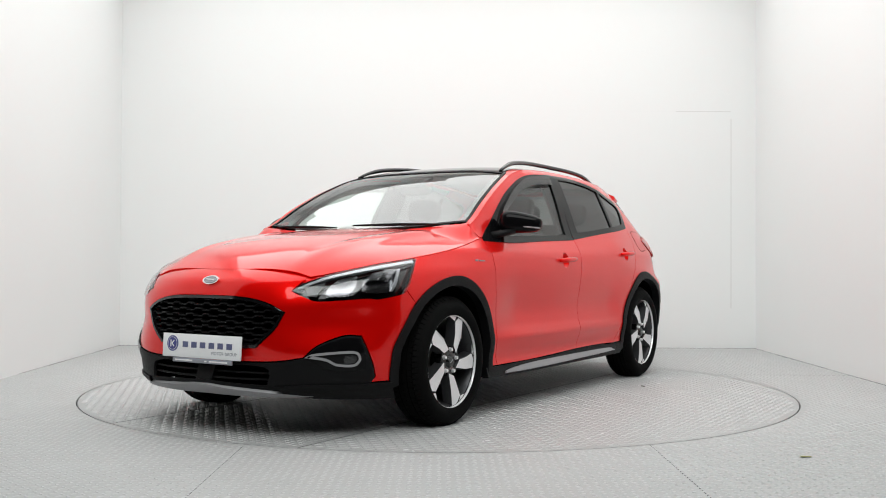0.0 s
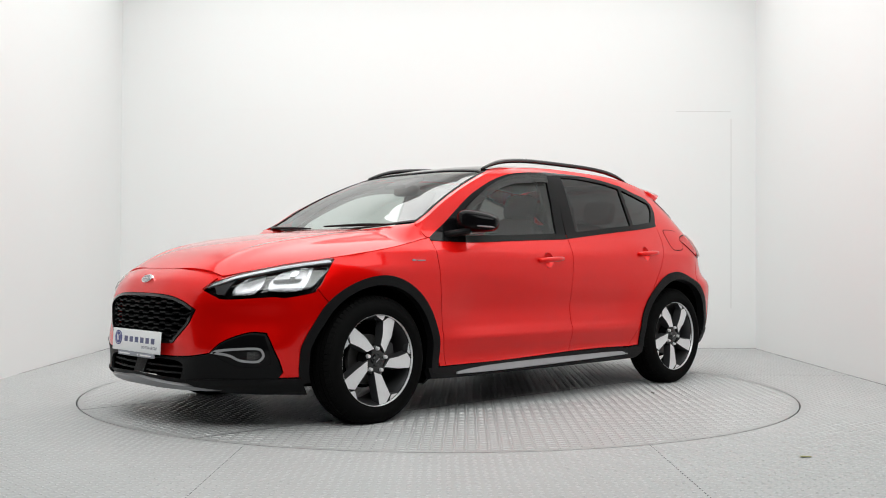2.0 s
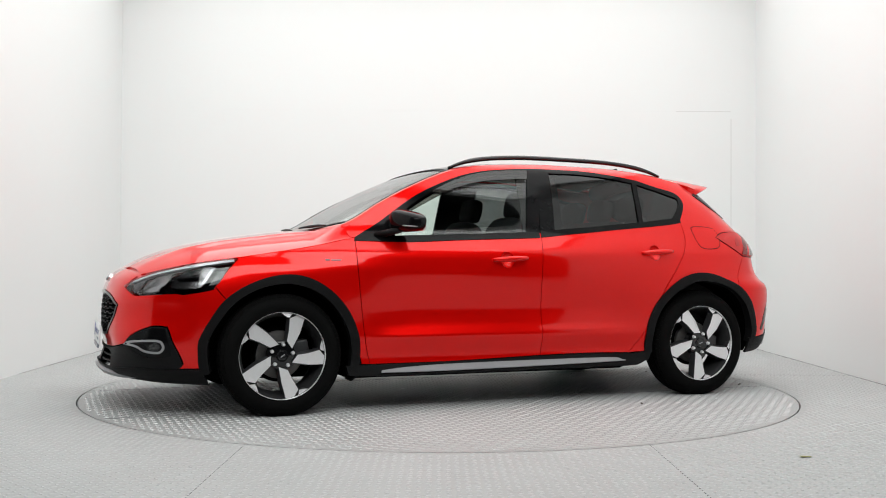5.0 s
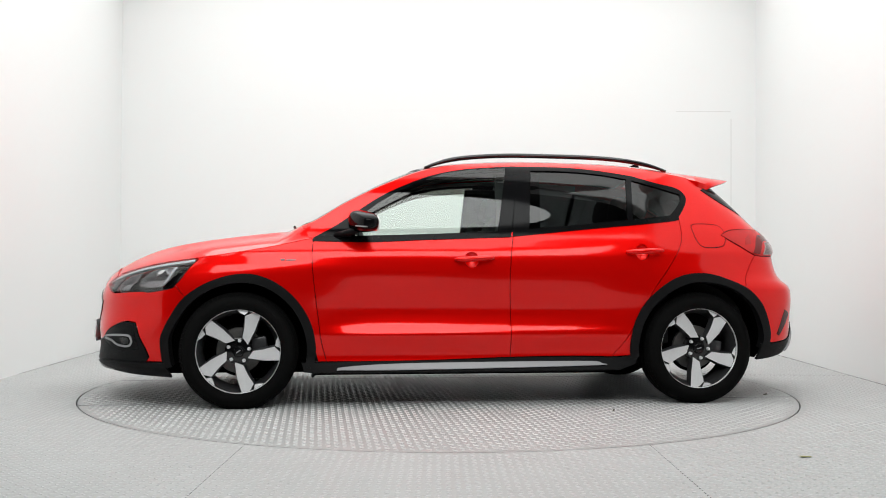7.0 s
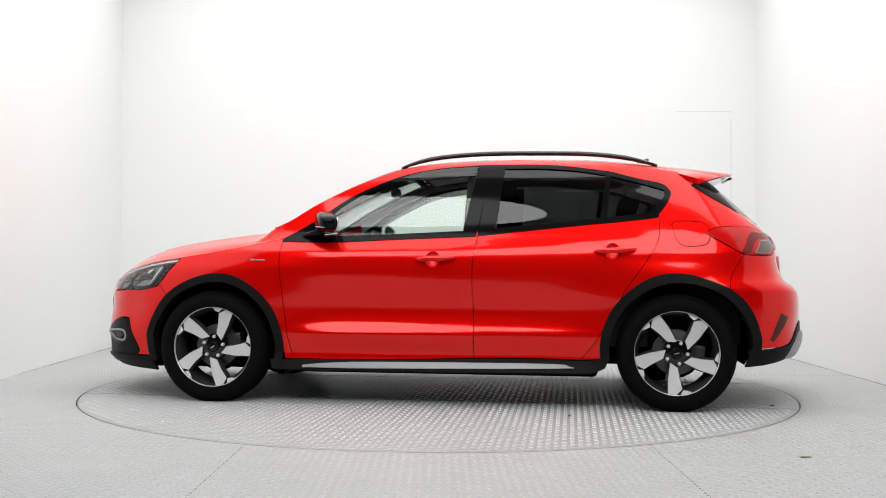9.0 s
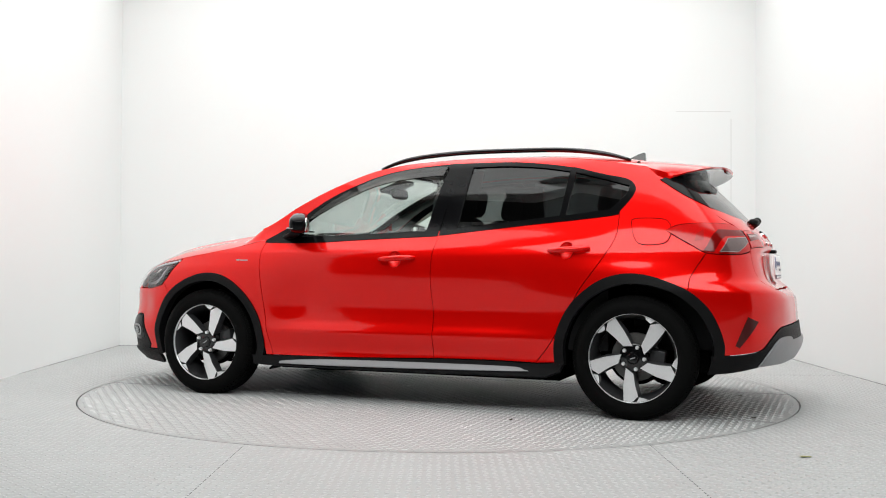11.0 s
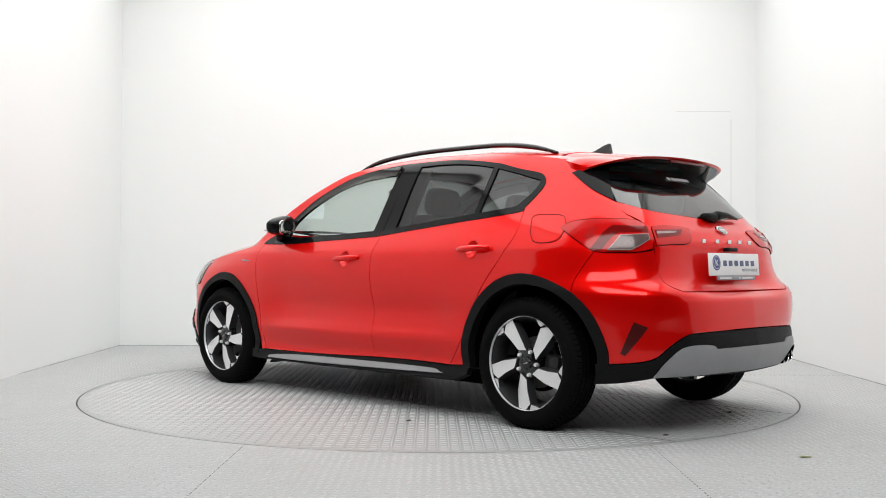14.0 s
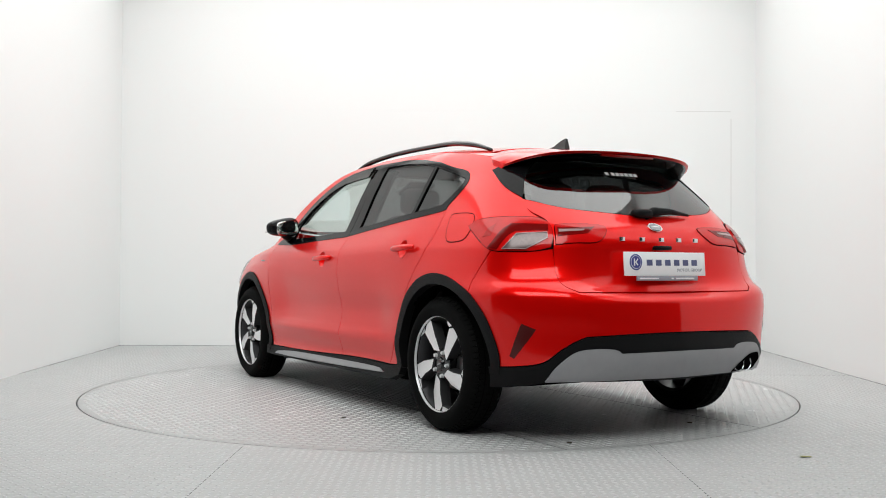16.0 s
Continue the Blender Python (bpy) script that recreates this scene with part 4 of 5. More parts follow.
    panel("gate_lamp_gap", outline(GATE_LAMP), "skin", VOID, car, "dark gap round the tailgate lamp", lift=.002, thick=.006, gap=-.0012, sides=(sd,))
    tin = panel("gate_light", outline(GATE_LAMP), "skin", RED_LENS, car, "bright red tailgate lamp lens", lift=.005, thick=.012, h=.02, swell=.006, sides=(sd,))
    panel("gate_core", outline([(-2.13, .990, C), (-2.34, .996, C), (-2.29, .962, C), (-2.13, .948, C)]), "skin", DEEP_RED, tin, "deep red inner lamp field", lift=.0115, thick=.004, h=.02, sides=(sd,))
    panel("lamp_strip", outline([(-2.135, .982, C), (-2.27, .985), (-2.262, .974), (-2.135, .966, C)]), "skin", LENS_EDGE, tin, "clear strip in the lamp", lift=.0130, thick=.005, h=.012, sides=(sd,))


# wheels: built once, then copied
def prism(bm, polar, a, drop, spread, top_m=0, side_m=1):
    """A raised plate on the wheel's face from (radius, degrees) corners; its sides flare down."""
    face = [(r, .006 + .016 * math.sin(math.pi * min(1, r / .30)) - .10 * max(0, r - .205), radians(d - 15) + a) for r, d in polar]
    up = [bm.verts.new((r * math.cos(t), y, r * math.sin(t))) for r, y, t in face]
    mr, mt = sum(q[0] for q in face) / len(face), sum(q[2] for q in face) / len(face)
    cx, cz = mr * math.cos(mt), mr * math.sin(mt)
    low = []
    for v in up:
        k = Vector((v.co.x - cx, 0, v.co.z - cz)).normalized() * spread
        low.append(bm.verts.new((v.co.x + k.x, v.co.y - drop, v.co.z + k.z)))
    n = len(up)
    bm.faces.new(up).material_index = top_m
    bm.faces.new(low[::-1]).material_index = side_m
    for i in range(n):
        bm.faces.new((up[i], low[i], low[(i + 1) % n], up[(i + 1) % n])).material_index = side_m


def spoke(a):
    """A swept blade, wide at the rim, with a machined face and dark sides."""
    bm = bmesh.new()
    prism(bm, [(.082, 11), (.14, 8.5), (.2025, 5.5), (.226, 13), (.234, 16), (.234, 26), (.15, 33), (.064, 49)], a, .05, .012)
    return bm


def rim_tab(a):
    """A short machined tab on the rim beside the spoke's end."""
    bm = bmesh.new()
    prism(bm, [(.234, -8), (.215, -1.5), (.207, 4.5), (.234, 9)], a, .03, .006)
    return bm


def make_wheel():
    hub = new("wheel")
    hub.parent = car
    tagged(hub, "machined five-spoke alloy wheel with a black tyre")
    tyre = lathe("tyre", [(.224, .055), (.236, .094), (.262, .108), (.29, .105), (.312, .088), (.325, .062), (.331, .03), (.333, 0), (.331, -.03), (.325, -.062), (.312, -.09), (.27, -.108), (.224, -.09)], RUBBER, hub, "black road tyre", 96)
    for k in range(-2, 3):
        lathe("tread_groove", [(.3318 - abs(k) * .0014, k * .028 - .004), (.3338 - abs(k) * .0016, k * .028), (.3318 - abs(k) * .0014, k * .028 + .004)], VOID, tyre, "", 96)
    lathe("rim", [(.238, .083), (.2405, .090), (.2385, .094), (.235, .0935), (.2325, .088), (.2315, .07)], MACHINED, hub, "bright machined rim flange", 96)
    lathe("barrel", [(.2325, .080), (.222, .06), (.205, .0), (.208, -.09), (.225, -.10)], DARK_ALLOY, hub, "dark wheel barrel", 64)
    lathe("brake_disc", [(.07, .0), (.128, .0), (.131, -.006), (.131, -.022), (.07, -.022)], DISC, hub, "steel brake disc", 48)
    bm = bmesh.new()
    box(bm, .075, .16, -.045, .035, -.06, .06, pose(0, 0, 0, 0, 155, 0), .012)
    part("caliper", bm, DARK_ALLOY, hub)
    lathe("back_plate", [(.0, -.03), (.150, -.03), (.150, -.04)], VOID, hub, "", 48)
    for k in range(5):
        a = radians(72 * k)
        sp = part("spoke", spoke(a), [MACHINED, DARK_ALLOY], hub, "machined silver spoke", 25)
        sp.matrix_basis = pose(0, .065, 0)
        part("rim_tab", rim_tab(a), [MACHINED, DARK_ALLOY], sp)
        bm = bmesh.new()
        bmesh.ops.create_cone(bm, cap_ends=True, segments=10, radius1=.012, radius2=.0085, depth=.019, matrix=Matrix.Translation((.060 * math.cos(a - .26), .077, .060 * math.sin(a - .26))) @ Matrix.Rotation(radians(-90), 4, "X"))
        part("wheel_nut", bm, MACHINED, hub)
    lathe("hub_face", [(.0, .082), (.030, .082), (.034, .074), (.066, .072), (.076, .068), (.080, .02)], GLOSS, hub, "black hub face", 40)
    lathe("hub_cap", [(.0, .0865), (.024, .086), (.027, .083), (.028, .080)], GLOSS, hub, "gloss black centre cap", 28)
    bm = bmesh.new()
    box(bm, -.014, .014, .086, .0872, -.003, .003, None, .0008)
    part("cap_mark", bm, SILVER, hub)
    bm = bmesh.new()
    for k in range(72):
        for y, rr in ((.074, .3215), (-.074, .3215), (.045, .330), (-.045, .330), (.0, .3335)):
            box(bm, -.0112, .0112, -.0135, .0135, -.004, .0016, Matrix.Rotation(2 * math.pi * (k + (.5 if abs(y) == .045 else 0)) / 72, 4, "Y") @ Matrix.Translation((0, y, rr)) @ Matrix.Rotation(math.copysign(radians(38), -y) if abs(y) > .06 else 0, 4, "X"))
    tagged(part("tread", bm, RUBBER, tyre), kind="stuff")
    return hub


wheel = make_wheel()
wheel.matrix_basis = pose(1.35, .772, .326, 0, 34, 0)
copy_thing(wheel, pose(-1.35, .775, .330, 0, 17, 0))
copy_thing(wheel, pose(1.35, -.772, .326, 0, 20, 180))
copy_thing(wheel, pose(-1.35, -.775, .330, 0, 40, 180))
for cx, cz in (WF, WR):
    for sd in (1, -1):
        v, f = [], []
        for a in np.linspace(-8, 190, 28):
            p = skin(cx + .392 * math.cos(radians(a)), cz + .392 * math.sin(radians(a)))[0]
            v += [(p[0], sd * (p[1] - .010), p[2]), (p[0], sd * .5, p[2])]
        f = [[2 * i, 2 * i + 1, 2 * i + 3, 2 * i + 2] for i in range(27)]
        k = len(v)
        v.append((cx, sd * .5, cz))
        f += [[k, 2 * i + 1, 2 * i + 3] for i in range(27)]
        link("wheel_liner", v, f, VOID, car, "black wheel well")


# ---- fittings ----
def door_handle(x, z, length, parent, sd):
    """A pull over a round dish pressed into the door."""
    y = float(skin(flank(x, z), z)[0, 1])
    v, f, n = [], [], 24
    for r, d in ((1.02, -.001), (.96, -.006), (.8, -.018), (.45, -.027), (.1, -.03)):
        for k in range(n):
            a = 2 * math.pi * k / n
            pz = z - .002 + .046 * r * math.sin(a)
            p = skin(flank(x + .016, z) + .042 * r * math.cos(a), pz)[0]
            v.append((p[0], sd * (p[1] + d), p[2]))
    for i in range(4):
        for k in range(n):
            f.append([i * n + k, i * n + (k + 1) % n, (i + 1) * n + (k + 1) % n, (i + 1) * n + k][::sd])
    f.append([4 * n + k for k in range(n)][::sd])
    link("handle_recess", v, f, PAINT, parent)
    pts = [(x + length / 2 * t, sd * (y + .004 + .026 * (1 - abs(t) ** 4)), z + .004 - .006 * t) for t in np.linspace(-1, 1, 13)]
    return tube("handle", pts, [.010, .015, .017, .017, .016, .010], PAINT, parent, "", 12, .95)


for k, sd in enumerate((1, -1)):
    door_handle(.012, .852, .225, fd[k], sd)
    door_handle(-1.008, .902, .225, rd[k], sd)


def shell(name, centre, radii, power, m, parent, label="", n=28, k=18, turn=None):
    """A rounded box: a superellipsoid."""
    v, f = [], []
    sg = lambda t, p: math.copysign(abs(t) ** p, t)
    for i in range(k + 1):
        b = -math.pi / 2 + math.pi * i / k
        for j in range(n):
            a = 2 * math.pi * j / n
            q = Vector((radii[0] * sg(math.cos(b), power) * sg(math.cos(a), power), radii[1] * sg(math.cos(b), power) * sg(math.sin(a), power), radii[2] * sg(math.sin(b), power)))
            if turn is not None:
                q = turn @ q
            v.append(tuple(q + Vector(centre)))
    for i in range(k):
        for j in range(n):
            f.append([i * n + j, i * n + (j + 1) % n, (i + 1) * n + (j + 1) % n, (i + 1) * n + j])
    bm = bmesh.new()
    vs = [bm.verts.new(q) for q in v]
    for q in f:
        bm.faces.new([vs[i] for i in q])
    bmesh.ops.remove_doubles(bm, verts=bm.verts, dist=1e-5)
    return part(name, bm, m, parent, label, 60)


for sd in (1, -1):
    t = Matrix.Rotation(radians(24 * sd), 3, "Z") @ Matrix.Rotation(radians(-5 * sd), 3, "X")
    mir = shell("door_mirror", (.655, sd * .892, 1.06), (.058, .124, .066), .62, FRAME, car, "gloss black door mirror", turn=t)
    shell("mirror_glass", tuple(Vector((.655, sd * .892, 1.058)) + t @ Vector((-.0465, 0, 0))), (.009, .100, .046), .5, CHROME, mir, "silvered mirror glass", turn=t)
    for q in mir.data.vertices:  # the cap slopes down and narrows towards its tip
        u = (min(1, max(-1, (q.co.y * sd - .892) / .124)) + 1) / 2
        dz = q.co.z - 1.06
        q.co.z = 1.06 + dz * ((1.06 - .42 * u * u) if dz > 0 else (1.0 - .30 * u))
    shell("indicator", (.648, sd * .955, 1.034), (.052, .052, .0045), .66, SILVER, mir, "thin clear indicator strip", turn=t)
    tube("mirror_foot", [(.80, sd * .775, .985), (.74, sd * .82, 1.0), (.69, sd * .87, 1.015)], [.036, .034, .03], PLASTIC, mir, "", 12, .6)
    # roof rails on their feet
    xs = np.linspace(.27, -1.27, 40)
    t2 = np.linspace(-1, 1, 40)
    pts = []
    for x, u in zip(xs, t2):
        y = half_width(x, .085)
        z = float(top(x, y)[0, 2])
        pts.append((x, sd * y, z + .004 + .034 * (1 - abs(u) ** 5)))
    tube("roof_rail", pts, [.010] + [.017] * 8 + [.010], GLOSS, car, "black roof rail", 12, .85)

# wipers
def on_screen(x, y, lift):
    p = top(x, y)[0]
    return (p[0], p[1], p[2] + lift)


for y0, y1, x0 in ((.60, .0, 1.068), (-.10, -.58, 1.078)):
    line = catmull([on_screen(x0 - .02 + .03 * (1 - abs(y) / .6) - .02 * (i / 8), y, .014) for i, y in enumerate(np.linspace(y0, y1, 9))], 3)
    arm = tube("wiper", line, [.004, .007, .009, .007, .005], PLASTIC, car, "black windscreen wiper", 8)

# spoiler: a wedge with a dished black underside
def tail_spoiler():
    ny, nx = 41, 12
    v, idx = [], {}
    for j, t in enumerate(np.linspace(-1, 1, ny)):
        root, tip = -1.262 - .09 * abs(t) ** 3, -1.765 + .07 * t * t + .16 * abs(t) ** 7
        for i, u in enumerate(np.linspace(0, 1, nx)):
            x = root + (tip - root) * u
            y = t * (.565 + .05 * min(1, u * 2.2) - .02 * u)
            zc = float(spline(CREST, x))
            z = zc - .045 * abs(t) ** 2.2 - .055 * abs(t) ** 8 * (.4 + .6 * u)
            v.append((x, y, z))
    for j, t in enumerate(np.linspace(-1, 1, ny)):
        for i, u in enumerate(np.linspace(0, 1, nx)):
            x, y, z = v[j * nx + i]
            d = .014 + .055 * math.sin(math.pi * min(1, u * 1.05)) * (1 - .3 * abs(t) ** 4) if 0 < u < 1 else .012
            v.append((x + (.015 if u == 1 else 0), y * .995, z - d))
    f, idx = [], []
    off = nx * ny
    for j in range(ny - 1):
        for i in range(nx - 1):
            a, b, c, d = j * nx + i, j * nx + i + 1, (j + 1) * nx + i + 1, (j + 1) * nx + i
            f.append([a, b, c, d])
            idx.append(0)
            f.append([off + d, off + c, off + b, off + a])
            idx.append(1)
        a, d = j * nx + nx - 1, (j + 1) * nx + nx - 1
        f.append([a, off + a, off + d, d])
        idx.append(0)
    for i in range(nx - 1):
        for j, s in ((0, 1), (ny - 1, -1)):
            a, b = j * nx + i, j * nx + i + 1
            f.append([a, off + a, off + b, b][::s])
            idx.append(0)
    bm = bmesh.new()
    vs = [bm.verts.new(q) for q in v]
    for q, k in zip(f, idx):
        bm.faces.new([vs[i] for i in q]).material_index = k
    return part("tail_spoiler", bm, [PAINT, GLOSS], car, "red roof spoiler with a black underside", 50)


sp = tail_spoiler()
bm = bmesh.new()
for x, y0, y1 in ((-1.745, -.17, .17),):
    box(bm, x - .012, x + .004, y0, y1, 1.362, 1.374, None, .003)
part("brake_lamp", bm, DEEP_RED, sp, "red high brake lamp")
# aerial
bm = bmesh.new()
prof = [(-1.10, 0), (-1.16, .018), (-1.215, .05), (-1.25, .064), (-1.258, .06), (-1.262, .0)]
l, r = [], []
for x, z in prof:
    zz = float(spline(CREST, x))
    w = .020 * (1 - z / .08)
    l.append(bm.verts.new((x, w, zz + z)))
    r.append(bm.verts.new((x, -w, zz + z)))
for i in range(len(prof) - 1):
    bm.faces.new((l[i], l[i + 1], r[i + 1], r[i]))
bm.faces.new(l)
bm.faces.new(r[::-1])
part("aerial", bm, GLOSS, car, "black shark fin aerial")

# rear wiper
wp = skin(SR + .02, 1.075)[0]
rw = tube("rear_wiper", [(wp[0] - .012, .02, 1.06), (wp[0] - .03, -.03, 1.085), (wp[0] - .02, -.15, 1.09), (wp[0] - .01, -.28, 1.075)], [.022, .024, .015, .006], PLASTIC, car, "black rear wiper", 10)
shell("wiper_cap", (wp[0] - .018, .03, 1.075), (.03, .07, .022), .7, PLASTIC, rw)

# twin tailpipes
# flat black sheet over the trim stands for the shaded cut-out
panel("pipe_dark_sheet", outline([(-3.10, .312, C), (-3.15, .36), (-3.22, .392), (-3.31, .395, C), (-3.345, .36), (-3.30, .315, C)], .01), "skin", VOID, car, "flat black sheet standing in for the shaded hollow round the tailpipes", lift=.025, thick=.006, h=.02)
for y in (-.408, -.468):
    ex = lathe("tailpipe", [(.030, .06), (.032, .0), (.0345, -.003), (.036, .0), (.035, .08), (.028, .10), (.0, .10)], CHROME, car, "polished steel tailpipe", 32)
    ex.matrix_basis = pose(-2.108 + .16 * (-.408 - y), y, .341, 0, 0, -90)
    lathe("pipe_bore", [(.0, .03), (.0295, .03), (.030, .002)], VOID, ex, "", 24)


def badge(name, f, s, z, a, b, parent):
    """An oval emblem: a blue disc in a bright ring."""
    rings = []
    for r, d, m in ((1, .010, CHROME), (.80, .012, EMBLEM_BLUE)):
        v = []
        for k in range(28):
            t = 2 * math.pi * k / 28
            v.append(skin(s + a * r * math.cos(t), z + b * r * math.sin(t))[0] + np.array(f) * d)
        w = [q - np.array(f) * .012 for q in v]
        n = len(v)
        rings.append(link("emblem" if not rings else "emblem_field", v + w, [list(range(n)), list(range(n, 2 * n))[::-1]] + [[i, n + i, n + (i + 1) % n, (i + 1) % n] for i in range(n)], m, parent if not rings else rings[0], "oval blue emblem in a bright ring" if not rings else "", False))
    v = [skin(s + dx, z + dz)[0] + np.array(f) * .0128 for dx, dz in ((-.55 * a, -.12 * b), (.55 * a, .0), (.55 * a, .22 * b), (-.55 * a, .12 * b))]
    link("emblem_mark", v, [[0, 1, 2, 3]], CHROME, rings[0], "", False)


badge("emblem", (.93, 0, .36), SF, .738, .050, .021, car)
badge("emblem", (-.97, 0, .22), SR, 1.005, .047, .021, car)
# spaced bright bars across the tailgate where the model script stands
for i, y in enumerate((.236, .118, 0, -.118, -.236)):
    p = skin(SR + y * 1.0, .945)[0]
    bm = bmesh.new()
    box(bm, -.004, .004, -.017, .017, -.010, .010, pose(p[0] - .003, y, .945), .002)
    part("script_letter", bm, CHROME, car)


def show_plate(at, lettering_side):
    """A white show plate: blue roundel, bars for a trader's name, a line of small grey words and a dark strip below."""
    pl = new("show_plate")
    pl.parent = car
    pl.matrix_basis = at
    tagged(pl, "white trade plate with a blue roundel and grey lettering bars")
    bm = bmesh.new()
    box(bm, -.004, .004, -.26, .26, -.057, .057, None, .003)
    part("plate", bm, PLATE, pl)
    bm = bmesh.new()
    bmesh.ops.create_cone(bm, cap_ends=True, segments=40, radius1=.038, radius2=.038, depth=.002, matrix=Matrix.Translation((.0048, -.19, .008)) @ Matrix.Rotation(radians(90), 4, "Y"))
    part("roundel", bm, BLUE, pl, "blue roundel")
    bm = bmesh.new()
    bmesh.ops.create_cone(bm, cap_ends=True, segments=40, radius1=.0315, radius2=.0315, depth=.002, matrix=Matrix.Translation((.0054, -.19, .008)) @ Matrix.Rotation(radians(90), 4, "Y"))
    part("roundel_ring", bm, WHITE_PRINT, pl)
    bm = bmesh.new()
    bmesh.ops.create_cone(bm, cap_ends=True, segments=40, radius1=.029, radius2=.029, depth=.002, matrix=Matrix.Translation((.006, -.19, .008)) @ Matrix.Rotation(radians(90), 4, "Y"))
    part("roundel_field", bm, BLUE, pl)
    bm = bmesh.new()
    box(bm, .0066, .0072, -.204, -.197, -.009, .025)
    box(bm, .0066, .0072, -.011, .011, -.003, .003, pose(0, -.186, .0155, 45))
    box(bm, .0066, .0072, -.011, .011, -.003, .003, pose(0, -.186, .0005, -45))
    part("roundel_mark", bm, WHITE_PRINT, pl)
    for k in range(6):
        bm = bmesh.new()
        y = -.122 + k * .058
        box(bm, .0042, .005, y, y + .036, -.008, .020)
        part("lettering_bar", bm, NAVY, pl, "dark blue-grey lettering bar")
    text = bpy.data.curves.new("small_words", "FONT")
    text.body, text.size, text.align_x, text.extrude = "MOTOR GROUP", .021, "RIGHT", .0004
    text.space_character = 1.1
    w = new("small_words", text)
    w.parent = pl
    w.matrix_basis = pose(.0048, .235, -.036) @ pose(0, 0, 0, 90, 0, 90)
    text.materials.append(GREY_PRINT)
    bm = bmesh.new()
    box(bm, -.004, .006, -.185, .205, -.080, -.058, None, .002)
    part("holder_strip", bm, GREY_PRINT, pl, "grey plate holder strip")
    for y0, y1 in ((-.17, -.05), (.03, .045), (.06, .18)):
        bm = bmesh.new()
        box(bm, .0062, .0068, y0, y1, -.073, -.066)
        part("lettering_bar", bm, WHITE_PRINT, pl, "small pale lettering bar")
    return pl


# +x of a plate faces the viewer, +y runs to the reader's right
show_plate(pose(2.252, 0, .421, 0, -3, 0), 1)
show_plate(pose(-2.024, 0, .828, 0, -4, 180), 1)
bm = bmesh.new()
box(bm, -2.02, -1.98, -.05, .05, .895, .915, None, .006)
part("camera_housing", bm, PLASTIC, car, "small black camera housing over the plate")
# wing badges
for sd in (1, -1):
    for x0, x1 in ((1.12, 1.095), (1.088, 1.03)):
        bm = bmesh.new()
        p = skin(flank((x0 + x1) / 2, .843), .843)[0]
        box(bm, x1, x0, -.002, .003, -.004, .006 if x0 > 1.1 else .003, pose(0, sd * p[1], .843), .001)
        part("wing_badge", bm, SILVER, car, "small silver wing badge")
# sticker in the rear window: a roundel and bars
for i, y in enumerate((.075, .035, .005, -.025, -.055, -.085, -.115)):
    p = skin(SR - y * 0, 1.285)[0]
    bm = bmesh.new()
    box(bm, -.001, .001, -.011, .011, -.011, .011, pose(p[0] - .006, y, 1.285, 0, 45), .0)
    part("window_sticker", bm, WHITE_PRINT, car, "pale sticker on the rear window")

# ---- cabin and underside ----
bm = bmesh.new()
box(bm, -1.72, 2.0, -.62, .62, .24, .36, None, .03)
box(bm, -.92, .95, -.66, .66, .165, .30, None, .03)
part("floor_pan", bm, VOID, car, "dark underbody")
bm = bmesh.new()
box(bm, -.9, .95, -.78, .78, .25, .40, None, .04)
part("cabin_floor", bm, TRIM, car)
bm = bmesh.new()
box(bm, 1.0, 1.95, -.6, .6, .34, .66, None, .05)
part("engine_bay", bm, VOID, car)
bm = bmesh.new()
box(bm, .66, 1.02, -.74, .74, .62, .93, pose(0, 0, 0), .05)
box(bm, .50, .75, -.14, .14, .40, .80, None, .04)
part("dashboard", bm, TRIM, car, "dark dashboard")
bm = bmesh.new()
box(bm, -1.75, -1.30, -.62, .62, .35, .96, None, .05)
part("parcel_shelf", bm, TRIM, car, "dark load cover")
for sd in (1, -1):
    bm = bmesh.new()
    box(bm, -1.2, .92, sd * .74 - .02, sd * .74 + .02, .35, .93, None, .015)
    part("door_lining", bm, TRIM, car)
lining = mirror_y([(.25, 0), (.24, .3), (.22, half_width(.22, .07), C), (-.4, half_width(-.4, .07)), (-1.1, half_width(-1.1, .07)), (-1.25, half_width(-1.25, .08), C), (-1.25, 0)])
panel("headlining", outline(lining), "top", LINING, car, "pale headlining", lift=-.03, thick=.005, h=.06)


def seat(x, y, wide, back):
    s = new("front_seat" if wide < .6 else "rear_seat")
    s.parent = car
    s.matrix_basis = pose(x, y, 0)
    shell("cushion", (.05, 0, .50), (.26, wide / 2, .10), .45, CLOTH, s)
    shell("backrest", (-.27, 0, .80), (.09, wide / 2 * .96, .33), .5, CLOTH, s, turn=Matrix.Rotation(radians(-16), 3, "Y"))
    for k in back:
        shell("headrest", (-.40, k, 1.20), (.05, .125, .085), .55, CLOTH, s, turn=Matrix.Rotation(radians(-12), 3, "Y"))
        for d in (.06, -.06):
            tube("headrest_post", [(-.36, k + d, 1.05), (-.395, k + d, 1.17)], .006, CHROME, s, "", 8)
    return s


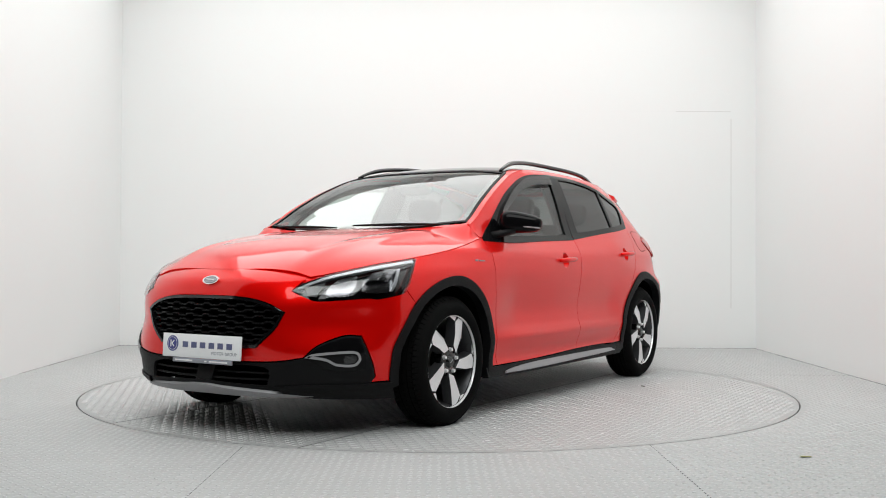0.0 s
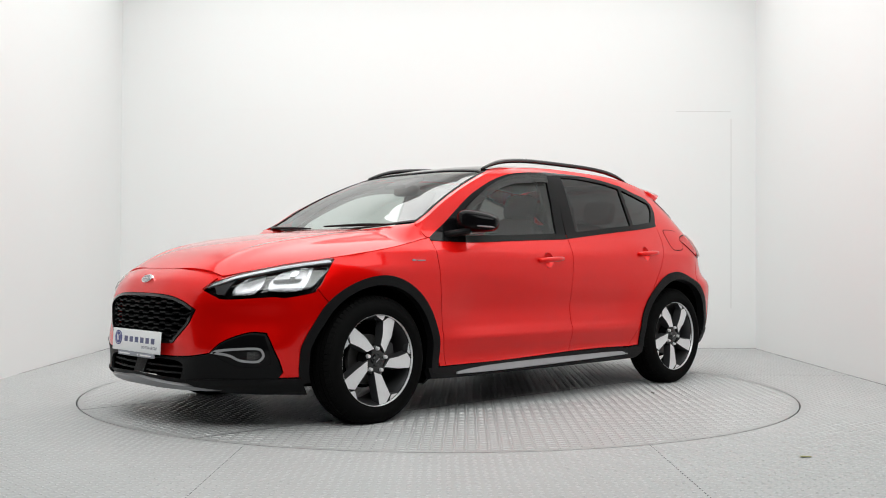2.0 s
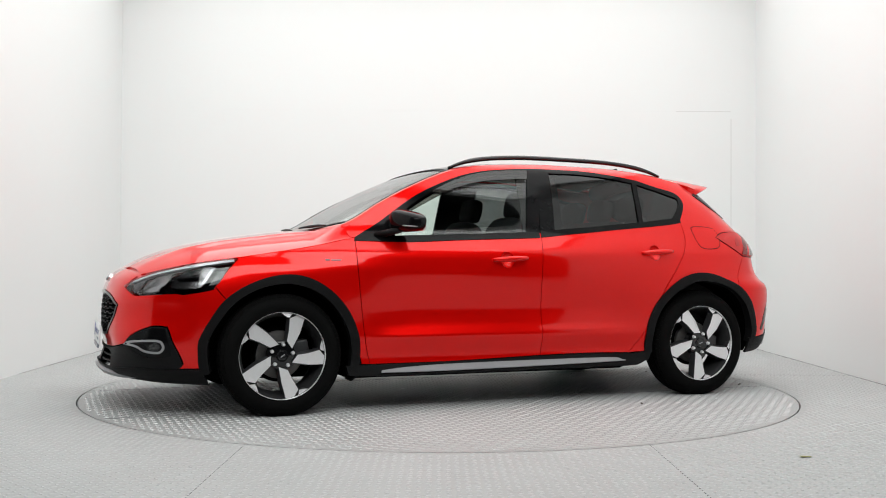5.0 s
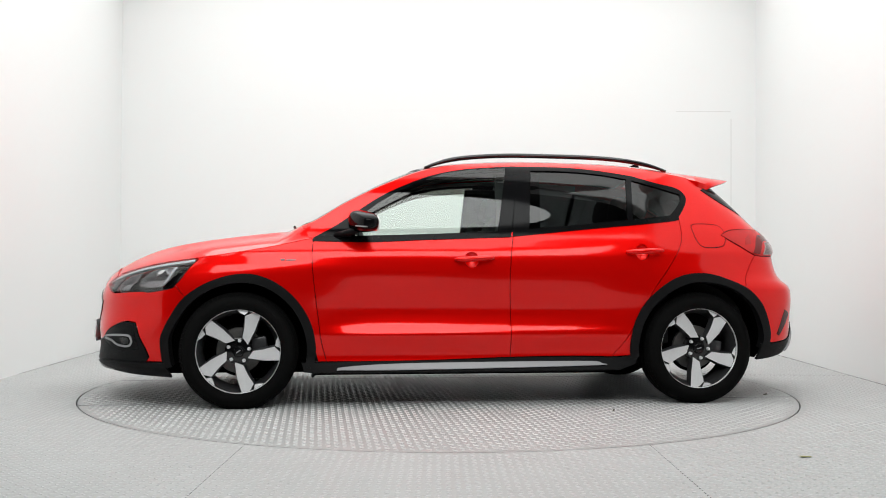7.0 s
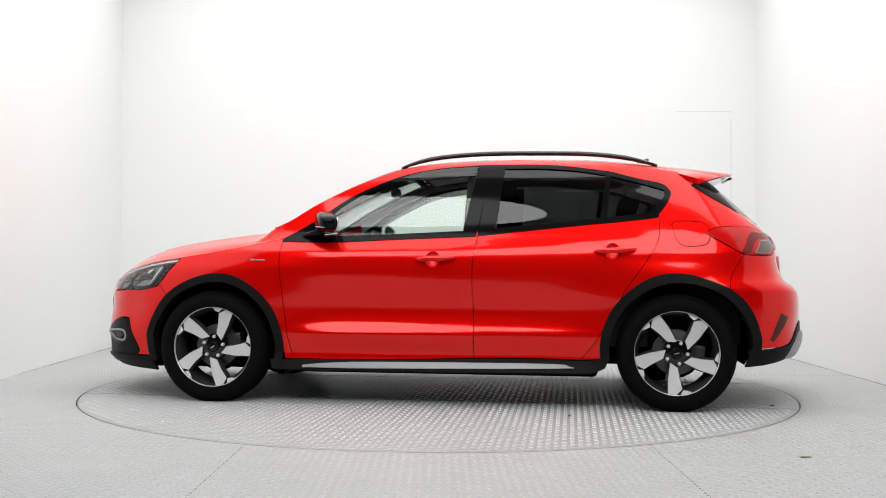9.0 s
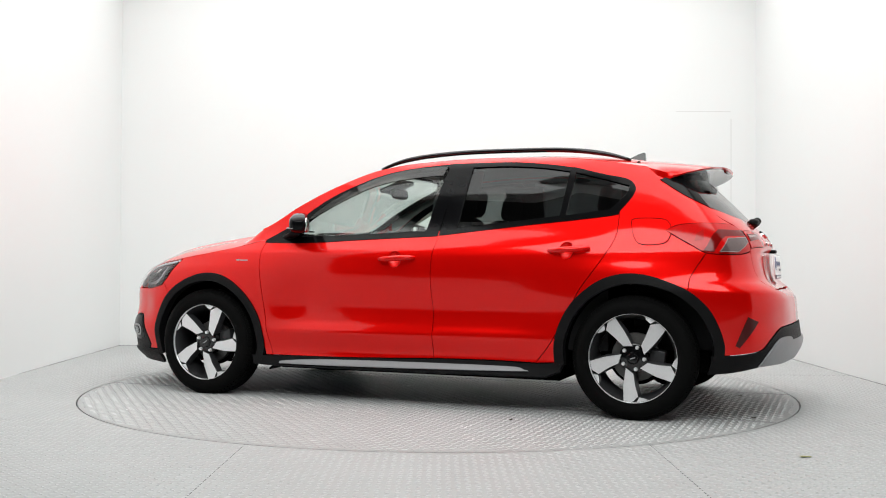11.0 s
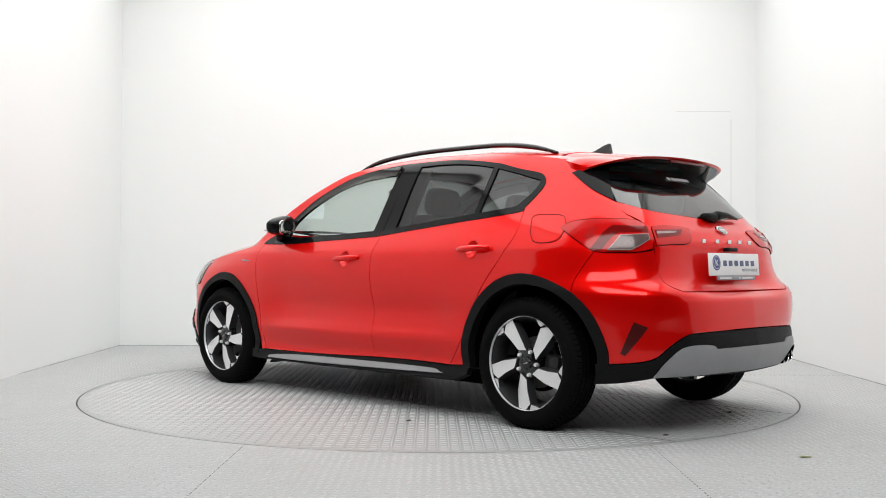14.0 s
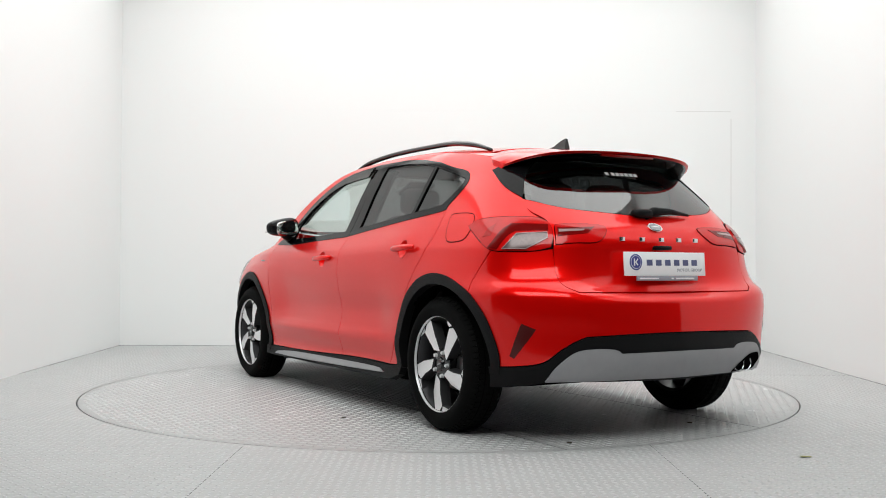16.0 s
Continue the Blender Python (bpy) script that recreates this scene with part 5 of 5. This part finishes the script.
seat(.12, .37, .50, (0,))
seat(.12, -.37, .50, (0,))
seat(-.72, 0, 1.25, (.38, 0, -.38))
sw = lathe("steering_wheel", [(.165 + .014 * math.cos(a), .014 * math.sin(a)) for a in np.linspace(0, 2 * math.pi, 11)], TRIM, car, "dark steering wheel", 40)
sw.matrix_basis = pose(.56, -.37, .90, 0, 0, -90) @ pose(0, 0, 0, -24)
bm = bmesh.new()
box(bm, -.16, .16, -.01, .02, -.03, .03, None, .01)
box(bm, -.06, .06, -.012, .03, -.06, .05, None, .015)
part("wheel_boss", bm, TRIM, sw)
shell("rear_view_mirror", (.40, 0, 1.295), (.022, .12, .035), .6, TRIM, car, "dark rear-view mirror")
bm = bmesh.new()
box(bm, -.09, .09, -.10, .10, -.015, .012, pose(.42, 0, 1.345, 0, 21, 0), .008)
part("sensor_cover", bm, TRIM, car)
panel("centre_pillar", outline([(-.15, 1.39, C), (-.43, 1.39, C), (-.40, 1.02, C), (-.13, 1.01, C)]), "skin", TRIM, car, "dark inner pillar", lift=-.03, thick=.02, sides=(1, -1))
bm = bmesh.new()
box(bm, .96, 1.92, -.44, .44, .16, .25, None, .03)
part("undertray", bm, VOID, car)

for sd in (1, -1):
    bm = bmesh.new()
    box(bm, -.05, .05, -.06, .06, -.006, .006, pose(.90, sd * .70, .195, 0, 35, 0), .003)
    part("air_deflector", bm, PLASTIC, car, "small black flap behind the wheel")
bm = bmesh.new()
box(bm, -.10, .10, -.15, .15, -.001, .001, pose(0, 0, 0, 0, -6, 0))
sheet = part("paper_sheet", bm, varied(material("pale_paper", (.72, .78, .86), .8), 20, .05), None)
tagged(sheet, "pale bluish paper sheet lying on the dashboard", "paper")
SHEET_AT = pose(-.1063, 0, 0) @ pose(.86, .36, .945)
sheet.matrix_basis = SHEET_AT

MOVING = [(sheet, SHEET_AT), (table, pose(0, 0, 0)), (car, pose(-.1063, 0, 0))]


def motions():
    turn = [(0, 237.85), (1.0, 230.58), (2.0, 223.36), (3.0, 216.12), (4.0, 208.83), (5.25, 199.75), (6.5, 190.68), (7.5, 183.45), (8.5, 176.12),
            (9.0, 172.43), (10.25, 163.22), (11.5, 154.02), (12.5, 146.6), (13.5, 139.15), (14.5, 131.7), (15.25, 126.14), (16.0, 120.59)]
    for thing, at in MOVING:
        walk(thing, [(t, pose(0, 0, 0, 0, 0, a) @ at) for t, a in turn])


motions()
